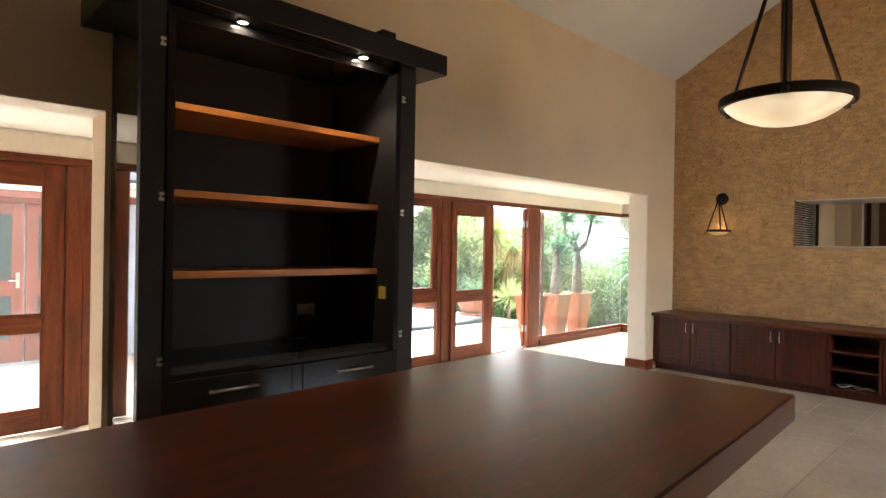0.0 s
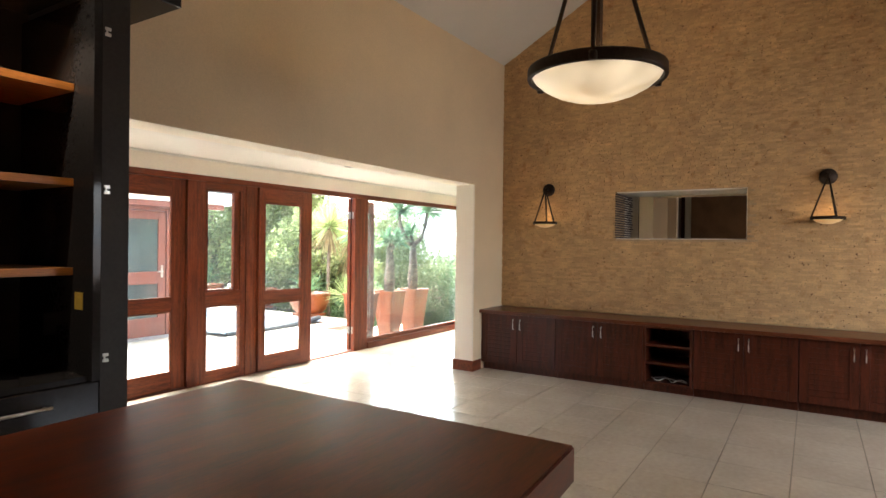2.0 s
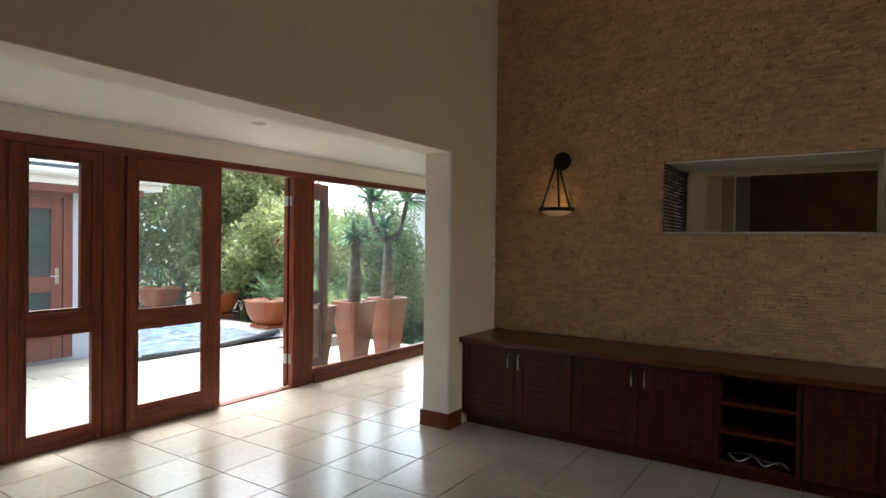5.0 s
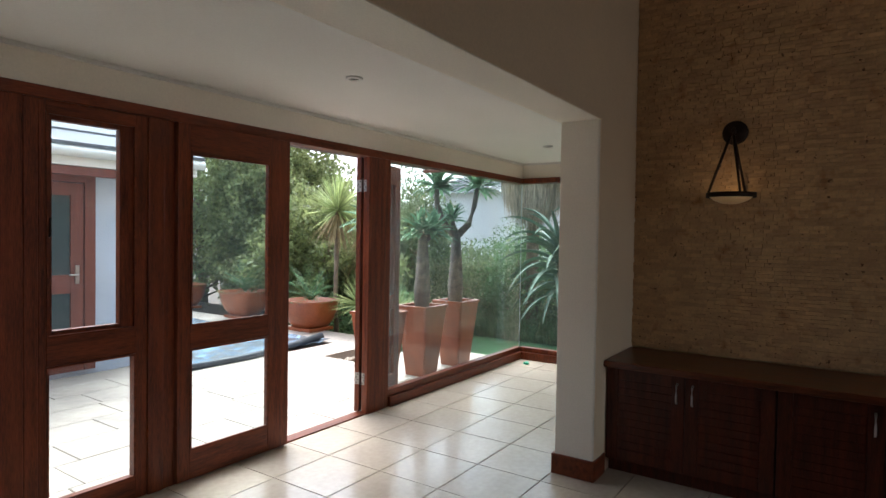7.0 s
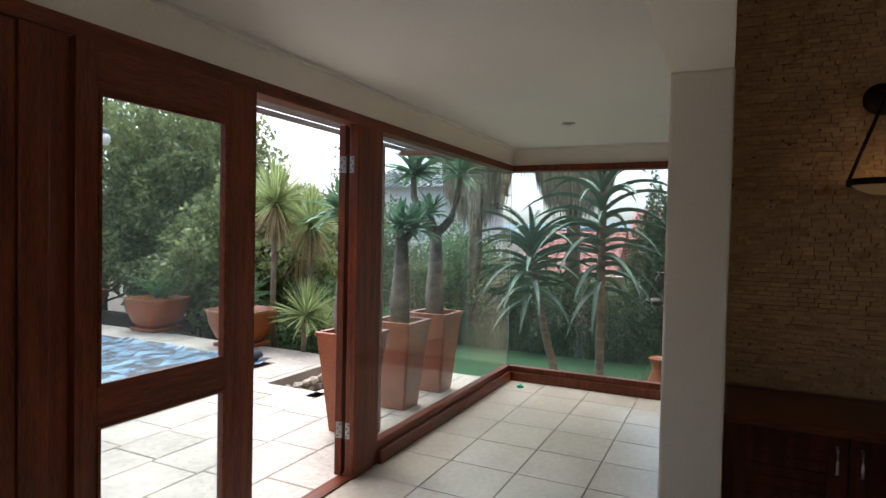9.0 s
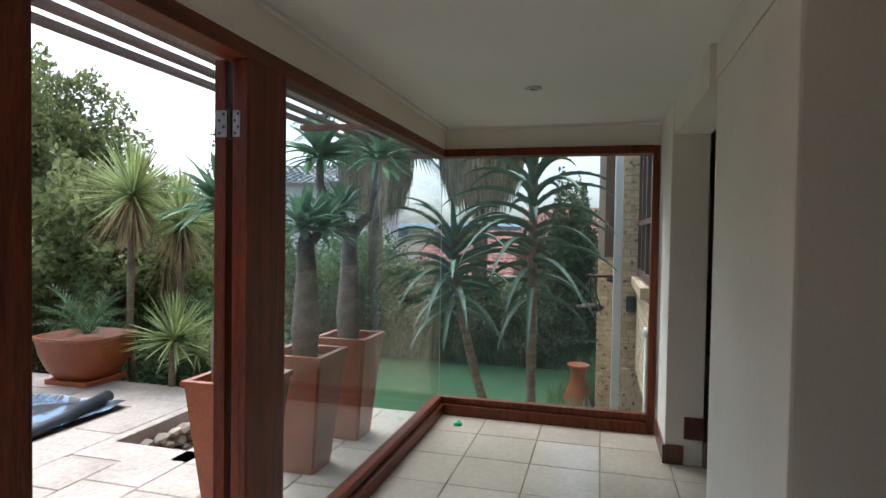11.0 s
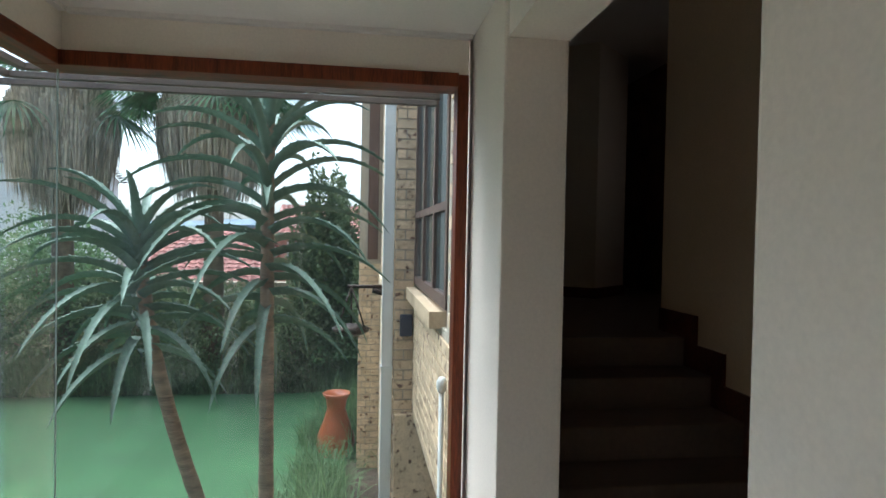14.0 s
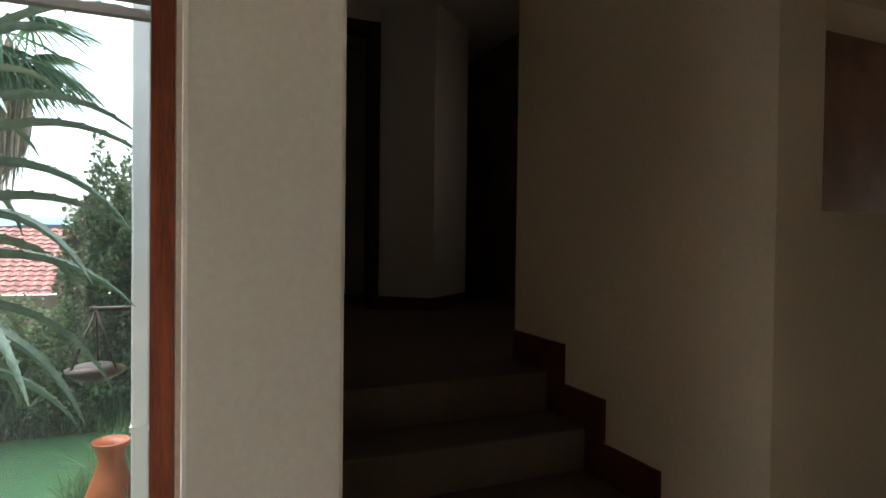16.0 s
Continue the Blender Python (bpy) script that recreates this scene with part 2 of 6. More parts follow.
WORNSTEEL = mat("worn_steel", (0.34, 0.32, 0.3), 0.45, 1.0, vary=0.15, fine=120)
IRON = mat("dark_bronze_iron", (0.04, 0.024, 0.016), 0.5, 0.7, vary=0.2, fine=60, bump=0.1)
GLASS = glass("window_glass")
BOWL = glow("lit_alabaster_glass", (0.95, 0.83, 0.62), 0.12)
bn = BOWL.node_tree
b_noise = bn.nodes.new("ShaderNodeTexNoise")
b_noise.inputs["Scale"].default_value = 5.0
b_geo = bn.nodes.new("ShaderNodeNewGeometry")
bn.links.new(b_geo.outputs["Position"], b_noise.inputs["Vector"])
b_map = bn.nodes.new("ShaderNodeMapRange")
b_map.inputs["From Min"].default_value, b_map.inputs["From Max"].default_value = 0.35, 0.7
b_map.inputs["To Min"].default_value, b_map.inputs["To Max"].default_value = 0.014, 0.042
bn.links.new(b_noise.outputs[0], b_map.inputs[0])
bn.links.new(b_map.outputs[0], bn.nodes["Principled BSDF"].inputs["Emission Strength"])
b_tr = bn.nodes.new("ShaderNodeBsdfTranslucent")
b_tr.inputs[0].default_value = (0.9, 0.86, 0.75, 1)
b_mix = bn.nodes.new("ShaderNodeMixShader")
b_mix.inputs[0].default_value = 0.1
bn.links.new(bn.nodes["Principled BSDF"].outputs[0], b_mix.inputs[1])
bn.links.new(b_tr.outputs[0], b_mix.inputs[2])
bn.links.new(b_mix.outputs[0], bn.nodes["Material Output"].inputs[0])
GLASSEDGE = mat("glass_edge", (0.4, 0.5, 0.48), 0.3, vary=0.05)
DISH = glow("dim_amber_glass", (0.95, 0.64, 0.3), 0.009)
LAMPGLOW = glow("lamp_face", (1.0, 0.88, 0.66), 14.0)
PAVE = mat("sandstone_paving", (0.48, 0.41, 0.34), 0.8, vary=0.16, scale=1.6, fine=30, bump=0.15, per_piece=0.06)
# stone colour lowered to carry the stairwell's dimness
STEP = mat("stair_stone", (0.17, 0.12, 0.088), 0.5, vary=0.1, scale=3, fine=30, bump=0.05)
# brown wall colour that carries the dimness of the rooms beyond
DARKROOM = mat("dim_room_brown", (0.22, 0.13, 0.075), 0.7, vary=0.2)
SKIRT = mat("mahogany_skirting", (0.12, 0.03, 0.013), 0.35, vary=0.25, scale=5, fine=40, bump=0.03, coat=0.2)
WINGWALL = mat("pale_blue_render", (0.55, 0.62, 0.72), 0.85, vary=0.05, fine=80, bump=0.1)
ROOF = mat("grey_roof_tile", (0.12, 0.13, 0.15), 0.7, vary=0.2, fine=20, bump=0.2)
WHITEPAINT = mat("white_gutter_paint", (0.75, 0.74, 0.7), 0.5, vary=0.05)
EARTH = mat("garden_soil", (0.09, 0.06, 0.04), 0.95, vary=0.3, scale=4, fine=30, bump=0.4)
LAWN = mat("mown_lawn", (0.05, 0.135, 0.046), 0.9, vary=0.2, scale=0.7, fine=40, bump=0.4)

# ---- large structure ----
XS, YN, YN2, XP = 7.315, 3.104, 3.362, 6.545       # stone wall, north wall faces, pillar edge
YO, XE, ZC = 5.162, 9.635, 2.44                  # glazing plane, return glazing, low ceiling
LINTEL = 2.283
RIDGE_Y, SL = -0.49, 0.562
Z_EAVE = 3.925
Z_RIDGE = Z_EAVE + SL * (YN - RIDGE_Y)

setting("wall_north", boxes((-5.0, YN, LINTEL, 7.73, YN2, 4.2), (-5.0, YN, 0, -1.3, YN2, LINTEL)), PLASTER, "cream plastered wall above wide openings")
pil = bmesh.new()
box(pil, XP, YN, 0.0, 7.73, YN2, LINTEL, bevel=0.012)
setting("wall_pillar", pil, PLASTER_W, "white plastered pillar at the end of the opening")
# thin paler skins over the north wall's soffits and sunroom face
setting("trim_reveal", boxes((-1.295, YN + 0.003, LINTEL - 0.004, 0.226, YN2, LINTEL - 0.0005), (1.802, YN + 0.003, LINTEL - 0.004, XP - 0.002, YN2, LINTEL - 0.0005), (-5.0, YN2 + 0.0005, LINTEL - 0.004, 7.73, YN2 + 0.004, ZC - 0.001)), PLASTER_W, "paler skin over the soffits and sunroom side of the wide openings")
setting("wall_return", boxes((XP + 0.014, YN - 0.004, 0.0, XS + 0.018, YN - 0.0005, LINTEL)), PLASTER, "cream plastered return beside the stone wall")
setting("wall_pier", boxes((0.228, YN, 0, 1.8, YN2, LINTEL)), PLASTER, "plastered wall between the two openings")
# stone wall backing, with the see-through niche
NY0, NY1, NZ0, NZ1 = 0.2, 1.605, 1.635, 2.20
setting("wall_east", holed_wall((XS + 0.02, 7.73), (-4.2, YN), (0, 6.2), (NY0, NY1), (NZ0, NZ1)), STONE_BACK, "stone-clad gable wall with a see-through slot")
setting("wall_hall_west", holed_wall((7.732, 8.02), (-4.2, 2.3), (0, 3.6), (NY0, NY1), (NZ0, NZ1)), PLASTER_W, "plastered thick back of the gable wall")
setting("niche_lining", boxes((XS + 0.06, NY0, NZ0, 8.025, NY1, NZ0 + 0.012), (XS + 0.06, NY0, NZ1 - 0.012, 8.025, NY1, NZ1), (XS + 0.06, NY0, NZ0 + 0.012, 8.025, NY0 + 0.012, NZ1 - 0.012)), PLASTER_W, "plastered lining of the wall slot")
# darker copy of the stone, its colour holding the jamb's shade
SLOTSTONE = mat("shaded_slot_stone", (0.1, 0.065, 0.05), 0.8, vary=0.3, scale=9, fine=60, bump=0.3)
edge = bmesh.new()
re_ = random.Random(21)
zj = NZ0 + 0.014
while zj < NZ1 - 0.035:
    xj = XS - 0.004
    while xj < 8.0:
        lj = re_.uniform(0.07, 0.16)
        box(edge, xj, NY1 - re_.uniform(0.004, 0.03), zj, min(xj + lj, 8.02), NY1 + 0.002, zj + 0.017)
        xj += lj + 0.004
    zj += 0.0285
setting("niche_stone_edge", edge, SLOTSTONE, "ragged stone ends in the slot's jamb, darkened for shade")
roof = bmesh.new()
for y0, z0, y1, z1 in ((YN + 0.3, Z_EAVE - 0.165, RIDGE_Y, Z_RIDGE), (RIDGE_Y, Z_RIDGE, 2 * RIDGE_Y - YN - 0.3, Z_EAVE - 0.165)):
    q = [(-5.2, y0, z0), (7.75, y0, z0), (7.75, y1, z1), (-5.2, y1, z1)]
    lo = [roof.verts.new(p) for p in q]
    hi = [roof.verts.new((p[0], p[1], p[2] + 0.15)) for p in q]
    roof.faces.new(lo[::-1]), roof.faces.new(hi)
    for i in range(4):
        roof.faces.new((lo[i], lo[(i + 1) % 4], hi[(i + 1) % 4], hi[i]))
setting("ceiling", roof, CEIL, "white sloping ceiling of the living room")
setting("wall_west", boxes((-5.2, -4.2, 0, -5.0, 5.4, 6.2)), PLASTER, "plain cream wall")
setting("wall_south", boxes((-5.0, -4.3, 0, 4.2, -4.1, 4.2), (6.2, -4.3, 0, XS, -4.1, 4.2), (4.2, -4.3, 0, 6.2, -4.1, 0.9), (4.2, -4.3, 2.4, 6.2, -4.1, 4.2)), PLASTER, "plain cream wall with a window opening")
# low ceiling of the sunroom with a small cornice
setting("ceiling_low", boxes((-5.0, YN2, ZC, XE + 0.1, YO + 0.12, ZC + 0.12)), CEIL, "flat white sunroom ceiling")
setting("trim_cornice", boxes((-5.0, YO - 0.03, ZC - 0.02, XE - 0.03, YO - 0.001, ZC - 0.0005), (XE - 0.03, 3.42, ZC - 0.02, XE - 0.001, YO - 0.03, ZC - 0.0005)), CEIL, "thin plaster shadow-line trim")
setting("wall_sunroom", boxes((-5.0, YO, 2.255, XE + 0.11, YO + 0.11, ZC), (XE, 3.43, 2.255, XE + 0.11, YO, ZC), (-5.0, YO, 0, -1.35, YO + 0.11, 2.255)), PLASTER_W, "plastered band above the glazing")
# pier by the stairs and the hall
setting("wall_pier_stairs", boxes((9.04, 3.167, 0, 13.4, 3.41, 3.6), bevel=0.008), PLASTER_W, "white plastered pier beside the stairs")
setting("wall_lintel_hall", boxes((7.73, 3.167, 2.243, 9.04, 3.395, 3.6)), PLASTER_W, "plastered lintel over the hall opening")
HY0, HY1, HZ0, HZ1 = -1.2, 1.615, 1.63, 2.285
setting("wall_hall", holed_wall((9.31, 9.5), (-4.2, 1.817), (0, 3.6), (HY0, HY1), (HZ0, HZ1)), PLASTER, "plastered hall wall with a dark slot")
setting("wall_stairs", boxes((9.5, 1.63, 0, 10.81, 1.817, 3.6)), PLASTER, "plastered wall along the stairs")
setting("wall_behind_slot", boxes((11.2, -4.2, 0, 11.35, 1.4, 3.6)), DARKROOM, "wall of the room beyond, coloured brown for its dimness")
setting("post_behind_slot", boxes((10.4, 1.49, 0, 10.55, 1.628, 3.6)), PLASTER_W, "plastered post in the room beyond")
# with an unseen opening added behind the dining fill lamp
setting("wall_hall_south", boxes((7.73, -4.3, 0, 9.85, -4.2, 3.6), (10.85, -4.3, 0, 13.4, -4.2, 3.6), (9.85, -4.3, 0, 10.85, -4.2, 1.2), (9.85, -4.3, 2.2, 10.85, -4.2, 3.6)), PLASTER_W, "plain hall wall")
setting("ceiling_hall", boxes((7.73, -4.3, 3.6, 14.7, 3.416, 3.7)), CEIL, "white hall ceiling")
setting("wall_landing", boxes((13.2, 2.78, 0.9, 13.4, 3.167, 3.6), (13.2, 1.85, 3.45, 13.4, 2.78, 3.6)), PLASTER_W, "plastered wall at the stair head")
setting("wall_landing_corner", prism(bmesh.new(), [(13.2, 1.85), (12.88, 1.44), (13.36, 0.9), (13.5, 1.0), (13.4, 1.85)], 0.9, 3.6), PLASTER_W, "plastered corner pier at the stair head")
# with an unseen opening added for the landing's fill lamp
setting("wall_landing_side", boxes((11.35, 0.2, 0.9, 11.7, 0.4, 3.6), (12.5, 0.2, 0.9, 14.6, 0.4, 3.6), (11.7, 0.2, 0.9, 12.5, 0.4, 2.0), (11.7, 0.2, 3.0, 12.5, 0.4, 3.6)), DARKROOM, "side wall of the landing, coloured brown for its dimness")
setting("wall_beyond_door", boxes((14.6, 0.2, 0.7, 14.7, 3.2, 3.6), (13.5, 1.1, 0.9, 14.6, 1.2, 3.6), (13.4, 3.2, 0.9, 14.7, 3.3, 3.6)), PLASTER_W, "plain walls of the room past the door")
# floors
setting("floor", boxes((-5.0, -4.1, -0.2, 7.3, YN, -0.006), (-5.0, YN, -0.2, XE + 0.1, YO + 0.12, -0.006), (7.3, -4.2, -0.2, 9.5, YN, -0.006)), GROUT, "pale tiled floor with dark joints")
setting("floor_landing", boxes((10.48, -4.2, 0.7, 14.6, 3.167, 0.9)), STEP, "landing floor at the stair head, coloured dark for the dimness")
st = thing("staircase", 9.7, 2.5, 0.0, "short flight of stone steps rising to a landing, coloured dark for the dim stairwell", "staircase")
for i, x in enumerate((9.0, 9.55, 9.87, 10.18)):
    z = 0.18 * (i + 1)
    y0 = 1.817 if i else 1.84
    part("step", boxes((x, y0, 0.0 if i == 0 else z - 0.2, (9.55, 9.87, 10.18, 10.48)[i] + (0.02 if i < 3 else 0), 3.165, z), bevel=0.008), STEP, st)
# stepped skirting along the stair wall
sk = bmesh.new()
for x0, x1, z0, z1 in ((9.28, 9.42, 0.15, 0.345), (9.42, 9.745, 0.15, 0.525), (9.745, 10.06, 0.33, 0.69), (10.06, 10.352, 0.51, 0.873), (10.352, 10.81, 0.72, 1.055)):
    box(sk, x0, 1.817, z0, x1, 1.832, z1)
setting("baseboard_stairs", sk, SKIRT, "stepped dark wooden skirting")
sk = boxes((XP - 0.015, YN - 0.015, 0, XP, YN2 + 0.015, 0.13), (XP, YN - 0.015, 0, 6.74, YN, 0.13), (XP, YN2, 0, 7.745, YN2 + 0.015, 0.13), (7.73, YN, 0, 7.745, YN2, 0.13), bevel=0.003)
setting("baseboard_pillar", sk, WOOD_H, "red wooden skirting round the pillar")
sk = boxes((9.025, 3.41, 0, XE - 0.06, 3.425, 0.13), (9.025, 3.29, 0, 9.04, 3.41, 0.13), (9.025, 3.167, 0.18, 9.04, 3.29, 0.33), bevel=0.003)
setting("baseboard_pier", sk, SKIRT, "dark wooden skirting round the pier")


# ---- glazed timber front ----
def sash(parent, x0, x1, z0, z1, panes, y=YO, d=0.05, y_in=None):
    """Stiles and rails round panes (px0, px1, pz0, pz1), top first, with glass; returns nothing."""
    ya, yb = (y_in if y_in is not None else y), (y_in if y_in is not None else y) + d
    px0 = min(p[0] for p in panes)
    px1 = max(p[1] for p in panes)
    part("stile", boxes((x0, ya, z0, px0, yb, z1), bevel=0.004), WOOD, parent)
    part("stile", boxes((px1, ya, z0, x1, yb, z1), bevel=0.004), WOOD, parent)
    levels = sorted(panes, key=lambda p: p[2])
    zs = [z0] + [v for p in levels for v in (p[2], p[3])] + [z1]
    for k in range(0, len(zs), 2):
        part("rail", boxes((px0, ya + 0.001, zs[k], px1, yb - 0.001, zs[k + 1]), bevel=0.003), WOOD_H, parent)
    for a, b, c, e in panes:
        g = part("pane", boxes((a - 0.005, (ya + yb) / 2 - 0.003, c - 0.005, b + 0.005, (ya + yb) / 2 + 0.003, e + 0.005)), GLASS, parent, "clear glass pane")
        g.visible_shadow = False
        bead = boxes((a, ya - 0.004, c, a + 0.012, ya + 0.012, e), (b - 0.012, ya - 0.004, c, b, ya + 0.012, e), (a + 0.012, ya - 0.004, c, b - 0.012, ya + 0.012, c + 0.012), (a + 0.012, ya - 0.004, e - 0.012, b - 0.012, ya + 0.012, e))
        part("glazing_bead", bead, WOOD_H, parent)


def lever(parent, x, y, z, way, side=-1):
    h = bmesh.new()
    lathe(h, [(0.0, 0.0), (0.025, 0.0), (0.025, 0.008), (0.0, 0.008)], 0, 0, 14)
    h.transform(Matrix.Translation((x, y, z)) @ Matrix.Rotation(radians(90) * (1 if side < 0 else -1), 4, "X"))
    tube(h, [(x, y, z), (x, y + side * 0.05, z), (x + way * 0.03, y + side * 0.055, z), (x + way * 0.13, y + side * 0.055, z)], 0.009, 8)
    part("handle", h, STEEL, parent, "brushed steel lever handle")


def glazed_door(name, x0, x1, pane, label, group, y_in=YO + 0.03):
    d = thing(name, (x0 + x1) / 2, y_in, 0.0, label, "door", group)
    d["kind"] = "structure"
    sash(d, x0, x1, 0.012, 2.192, [(pane[0], pane[1], 0.19, 0.82), (pane[0], pane[1], 0.96, 2.015)], y_in=y_in, d=0.045)
    return d


head = thing("door_frame", 2.8, YO, 0.0, "red hardwood frame of the glazed garden front", "door frame")
head["kind"] = "structure"
part("head_rail", boxes((-1.35, YO - 0.012, 2.195, XE - 0.05, YO + 0.1, 2.258), bevel=0.005), WOOD_H, head)
for x0, x1 in ((0.47, 0.66), (1.2, 1.38), (4.07, 4.262), (4.82, 4.985)):
    part("post", boxes((x0, YO - 0.012, 0, x1 - 0.07, YO + 0.1, 2.195), bevel=0.006), WOOD, head)
    part("post", boxes((x1 - 0.068, YO - 0.004, 0, x1, YO + 0.1, 2.195), bevel=0.006), WOOD, head)
part("post", boxes((6.73, YO - 0.012, 0, 6.955, YO + 0.054, 2.195), bevel=0.006), WOOD, head)
part("post", boxes((6.957, YO - 0.004, 0, 7.025, YO + 0.1, 2.195), bevel=0.006), WOOD, head)
part("threshold", boxes((1.38, YO, 0.0, 4.1, YO + 0.1, 0.011), (4.985, YO, 0.0, 6.735, YO + 0.1, 0.011)), WOOD_H, head)
for x0, x1 in ((0.66, 1.2), (4.262, 4.82)):
    w = thing("window_side", (x0 + x1) / 2, YO, 0.0, "narrow glazed sidelight in a red hardwood frame", "window", "sidelights")
    w["kind"] = "structure"
    sash(w, x0, x1, 0.0, 2.195, [(x0 + 0.035, x1 - 0.065, 0.125, 0.84), (x0 + 0.035, x1 - 0.065, 0.985, 2.135)], d=0.07)
    # opening casement in the upper light
    a, b = x0 + 0.036, x1 - 0.066
    cs = part("casement", boxes((a, YO + 0.012, 0.987, a + 0.03, YO + 0.058, 2.133), (b - 0.085, YO + 0.012, 0.987, b, YO + 0.058, 2.133), (a + 0.03, YO + 0.013, 0.987, b - 0.085, YO + 0.057, 1.02), (a + 0.03, YO + 0.013, 2.098, b - 0.085, YO + 0.057, 2.133), bevel=0.003), WOOD, w)
    stay = bmesh.new()
    tube(stay, [(a + 0.012, YO + 0.008, 1.5), (a + 0.012, YO - 0.015, 1.51), (a + 0.012, YO - 0.018, 1.6)], 0.006)
    part("latch", stay, IRON, cs, "dark iron casement latch")
glazed_door("door_1", -0.45, 0.468, (-0.33, 0.315), "closed glazed hardwood garden door", "garden doors")
d2 = glazed_door("door_2", 3.11, 4.068, (3.3, 3.915), "closed glazed hardwood garden door with lever handle", "garden doors")
lever(d2, 3.19, YO + 0.03, 0.86, 1)
glazed_door("door_3", 2.15, 3.105, (2.3, 2.92), "closed glazed hardwood garden door", "garden doors")
glazed_door("door_4", 1.38, 2.145, (1.5, 2.0), "closed glazed hardwood garden door", "garden doors")
glazed_door("door_5", 4.987, 5.845, (5.07, 5.665), "closed glazed hardwood garden door", "garden doors", YO - 0.035)
d6 = glazed_door("door_6", 5.87, 6.72, (5.99, 6.58), "glazed hardwood garden door folded open against the window", "garden doors")
lever(d6, 5.93, YO + 0.03, 0.93, 1, -1)
# swing the open leaf about its hinge
hinge = Vector((6.716, 5.284, 0))
d6.matrix_world = Matrix.Translation(hinge) @ Matrix.Rotation(radians(-165), 4, "Z") @ Matrix.Translation(Vector((d6.location.x, d6.location.y, 0)) - Vector((6.72, YO + 0.03, 0)))
for z in (0.30, 1.95):
    pl = boxes((6.7255, YO + 0.018, z - 0.05, 6.731, YO + 0.05, z + 0.05), bevel=0.001)
    prism(pl, [(6.731, 5.239), (6.7265, 5.238), (6.7145, 5.276), (6.719, 5.278)], z - 0.05, z + 0.05)
    hg = part("hinge", pl, WORNSTEEL, head, "steel butt hinge with screw holes")
    kn = bmesh.new()
    tube(kn, [(6.728, YO + 0.062, z - 0.06), (6.728, YO + 0.062, z + 0.06)], 0.0065)
    part("pin", kn, IRON, hg)
    sc = bmesh.new()
    for k in range(4):
        dz = z - 0.036 + 0.024 * k
        dy = 0.027 if k % 2 else 0.04
        box(sc, 6.724, YO + dy - 0.004, dz - 0.005, 6.727, YO + dy + 0.004, dz + 0.005)
        u = 0.3 if k % 2 else 0.7
        cx, cy = 6.7265 - 0.012 * u, 5.238 + 0.038 * u
        box(sc, cx - 0.0015, cy - 0.004, dz - 0.005, cx + 0.0015, cy + 0.004, dz + 0.005)
    part("screw", sc, IRON, hg)
# fixed corner window
cw = thing("window_1", 8.4, YO, 0.0, "frameless-corner fixed window in red hardwood", "window")
cw["kind"] = "structure"
part("window_frame", boxes((7.025, YO - 0.03, 0.0, XE + 0.02, YO + 0.09, 0.09), (7.025, YO + 0.0, 0.09, XE + 0.02, YO + 0.07, 0.148), bevel=0.006), WOOD_H, cw)
part("window_frame", boxes((XE - 0.03, 3.484, 0.0, XE + 0.09, YO - 0.03, 0.09), (XE, 3.484, 0.09, XE + 0.07, YO, 0.148), bevel=0.006), WOOD, cw)
part("window_frame", boxes((XE - 0.05, 3.484, 2.195, XE + 0.1, YO + 0.1, 2.258), bevel=0.005), WOOD, cw)
part("window_frame", boxes((XE - 0.02, 3.432, 0.0, XE + 0.09, 3.484, 2.258), bevel=0.003), WOOD, cw)
for b in ((7.025, YO + 0.03, 0.145, XE + 0.03, YO + 0.038, 2.2), (XE + 0.03, 3.478, 0.145, XE + 0.038, YO + 0.03, 2.2)):
    g = part("pane", boxes(b), GLASS, cw, "clear glass pane")
    g.visible_shadow = False
part("glass_edge", boxes((XE + 0.026, YO + 0.026, 0.15, XE + 0.034, YO + 0.0295, 2.195)), GLASSEDGE, cw, "grey-green polished glass edge")


# ---- living room things ----
# island counter
isl = thing("island_counter", 0.2, 0.7, 0.0, "long dark mahogany island counter with a thick top", "counter")
TOP = [(1.675, 0.089), (1.675, 1.33), (-2.3, 1.2), (-2.3, -0.14)]
slab = prism(bmesh.new(), TOP, 0.957, 1.051)
bmesh.ops.bevel(slab, geom=list(slab.edges), offset=0.006, segments=2, affect="EDGES")
part("worktop", slab, SLAB, isl, "thick satin mahogany worktop")
part("base", prism(bmesh.new(), [(1.4, 0.3), (1.4, 1.12), (-2.1, 1.02), (-2.1, 0.08)], 0.08, 0.957), CABWOOD, isl)
part("plinth", prism(bmesh.new(), [(1.36, 0.34), (1.36, 1.08), (-2.06, 0.98), (-2.06, 0.12)], 0.0, 0.08), CABWOOD, isl)

# tall black cabinet with cornice
CX0, CX1, CY0, CY1, CZ = 0.182, 1.85, 2.36, 3.1, 2.71
cab = thing("bar_cabinet", 1.12, 2.8, 0.0, "tall black lacquered wall cabinet with open shelves and drawers", "cabinet")
part("face_frame", boxes((CX0, CY0, 0.0, CX0 + 0.11, CY0 + 0.05, CZ), bevel=0.003), BLACK_IN, cab)
part("side_panel", boxes((CX0 + 0.075, CY0 + 0.05, 0.0, CX0 + 0.11, CY1, CZ), bevel=0.002), BLACK_GLOSS, cab, "high-gloss black end panel")
part("side_panel", boxes((CX1 - 0.13, CY0, 0.0, CX1, CY1, CZ), bevel=0.003), BLACK_IN, cab)
part("back_panel", boxes((CX0 + 0.11, CY1 - 0.02, 0.0, CX1 - 0.13, CY1, CZ)), BLACK_IN, cab)
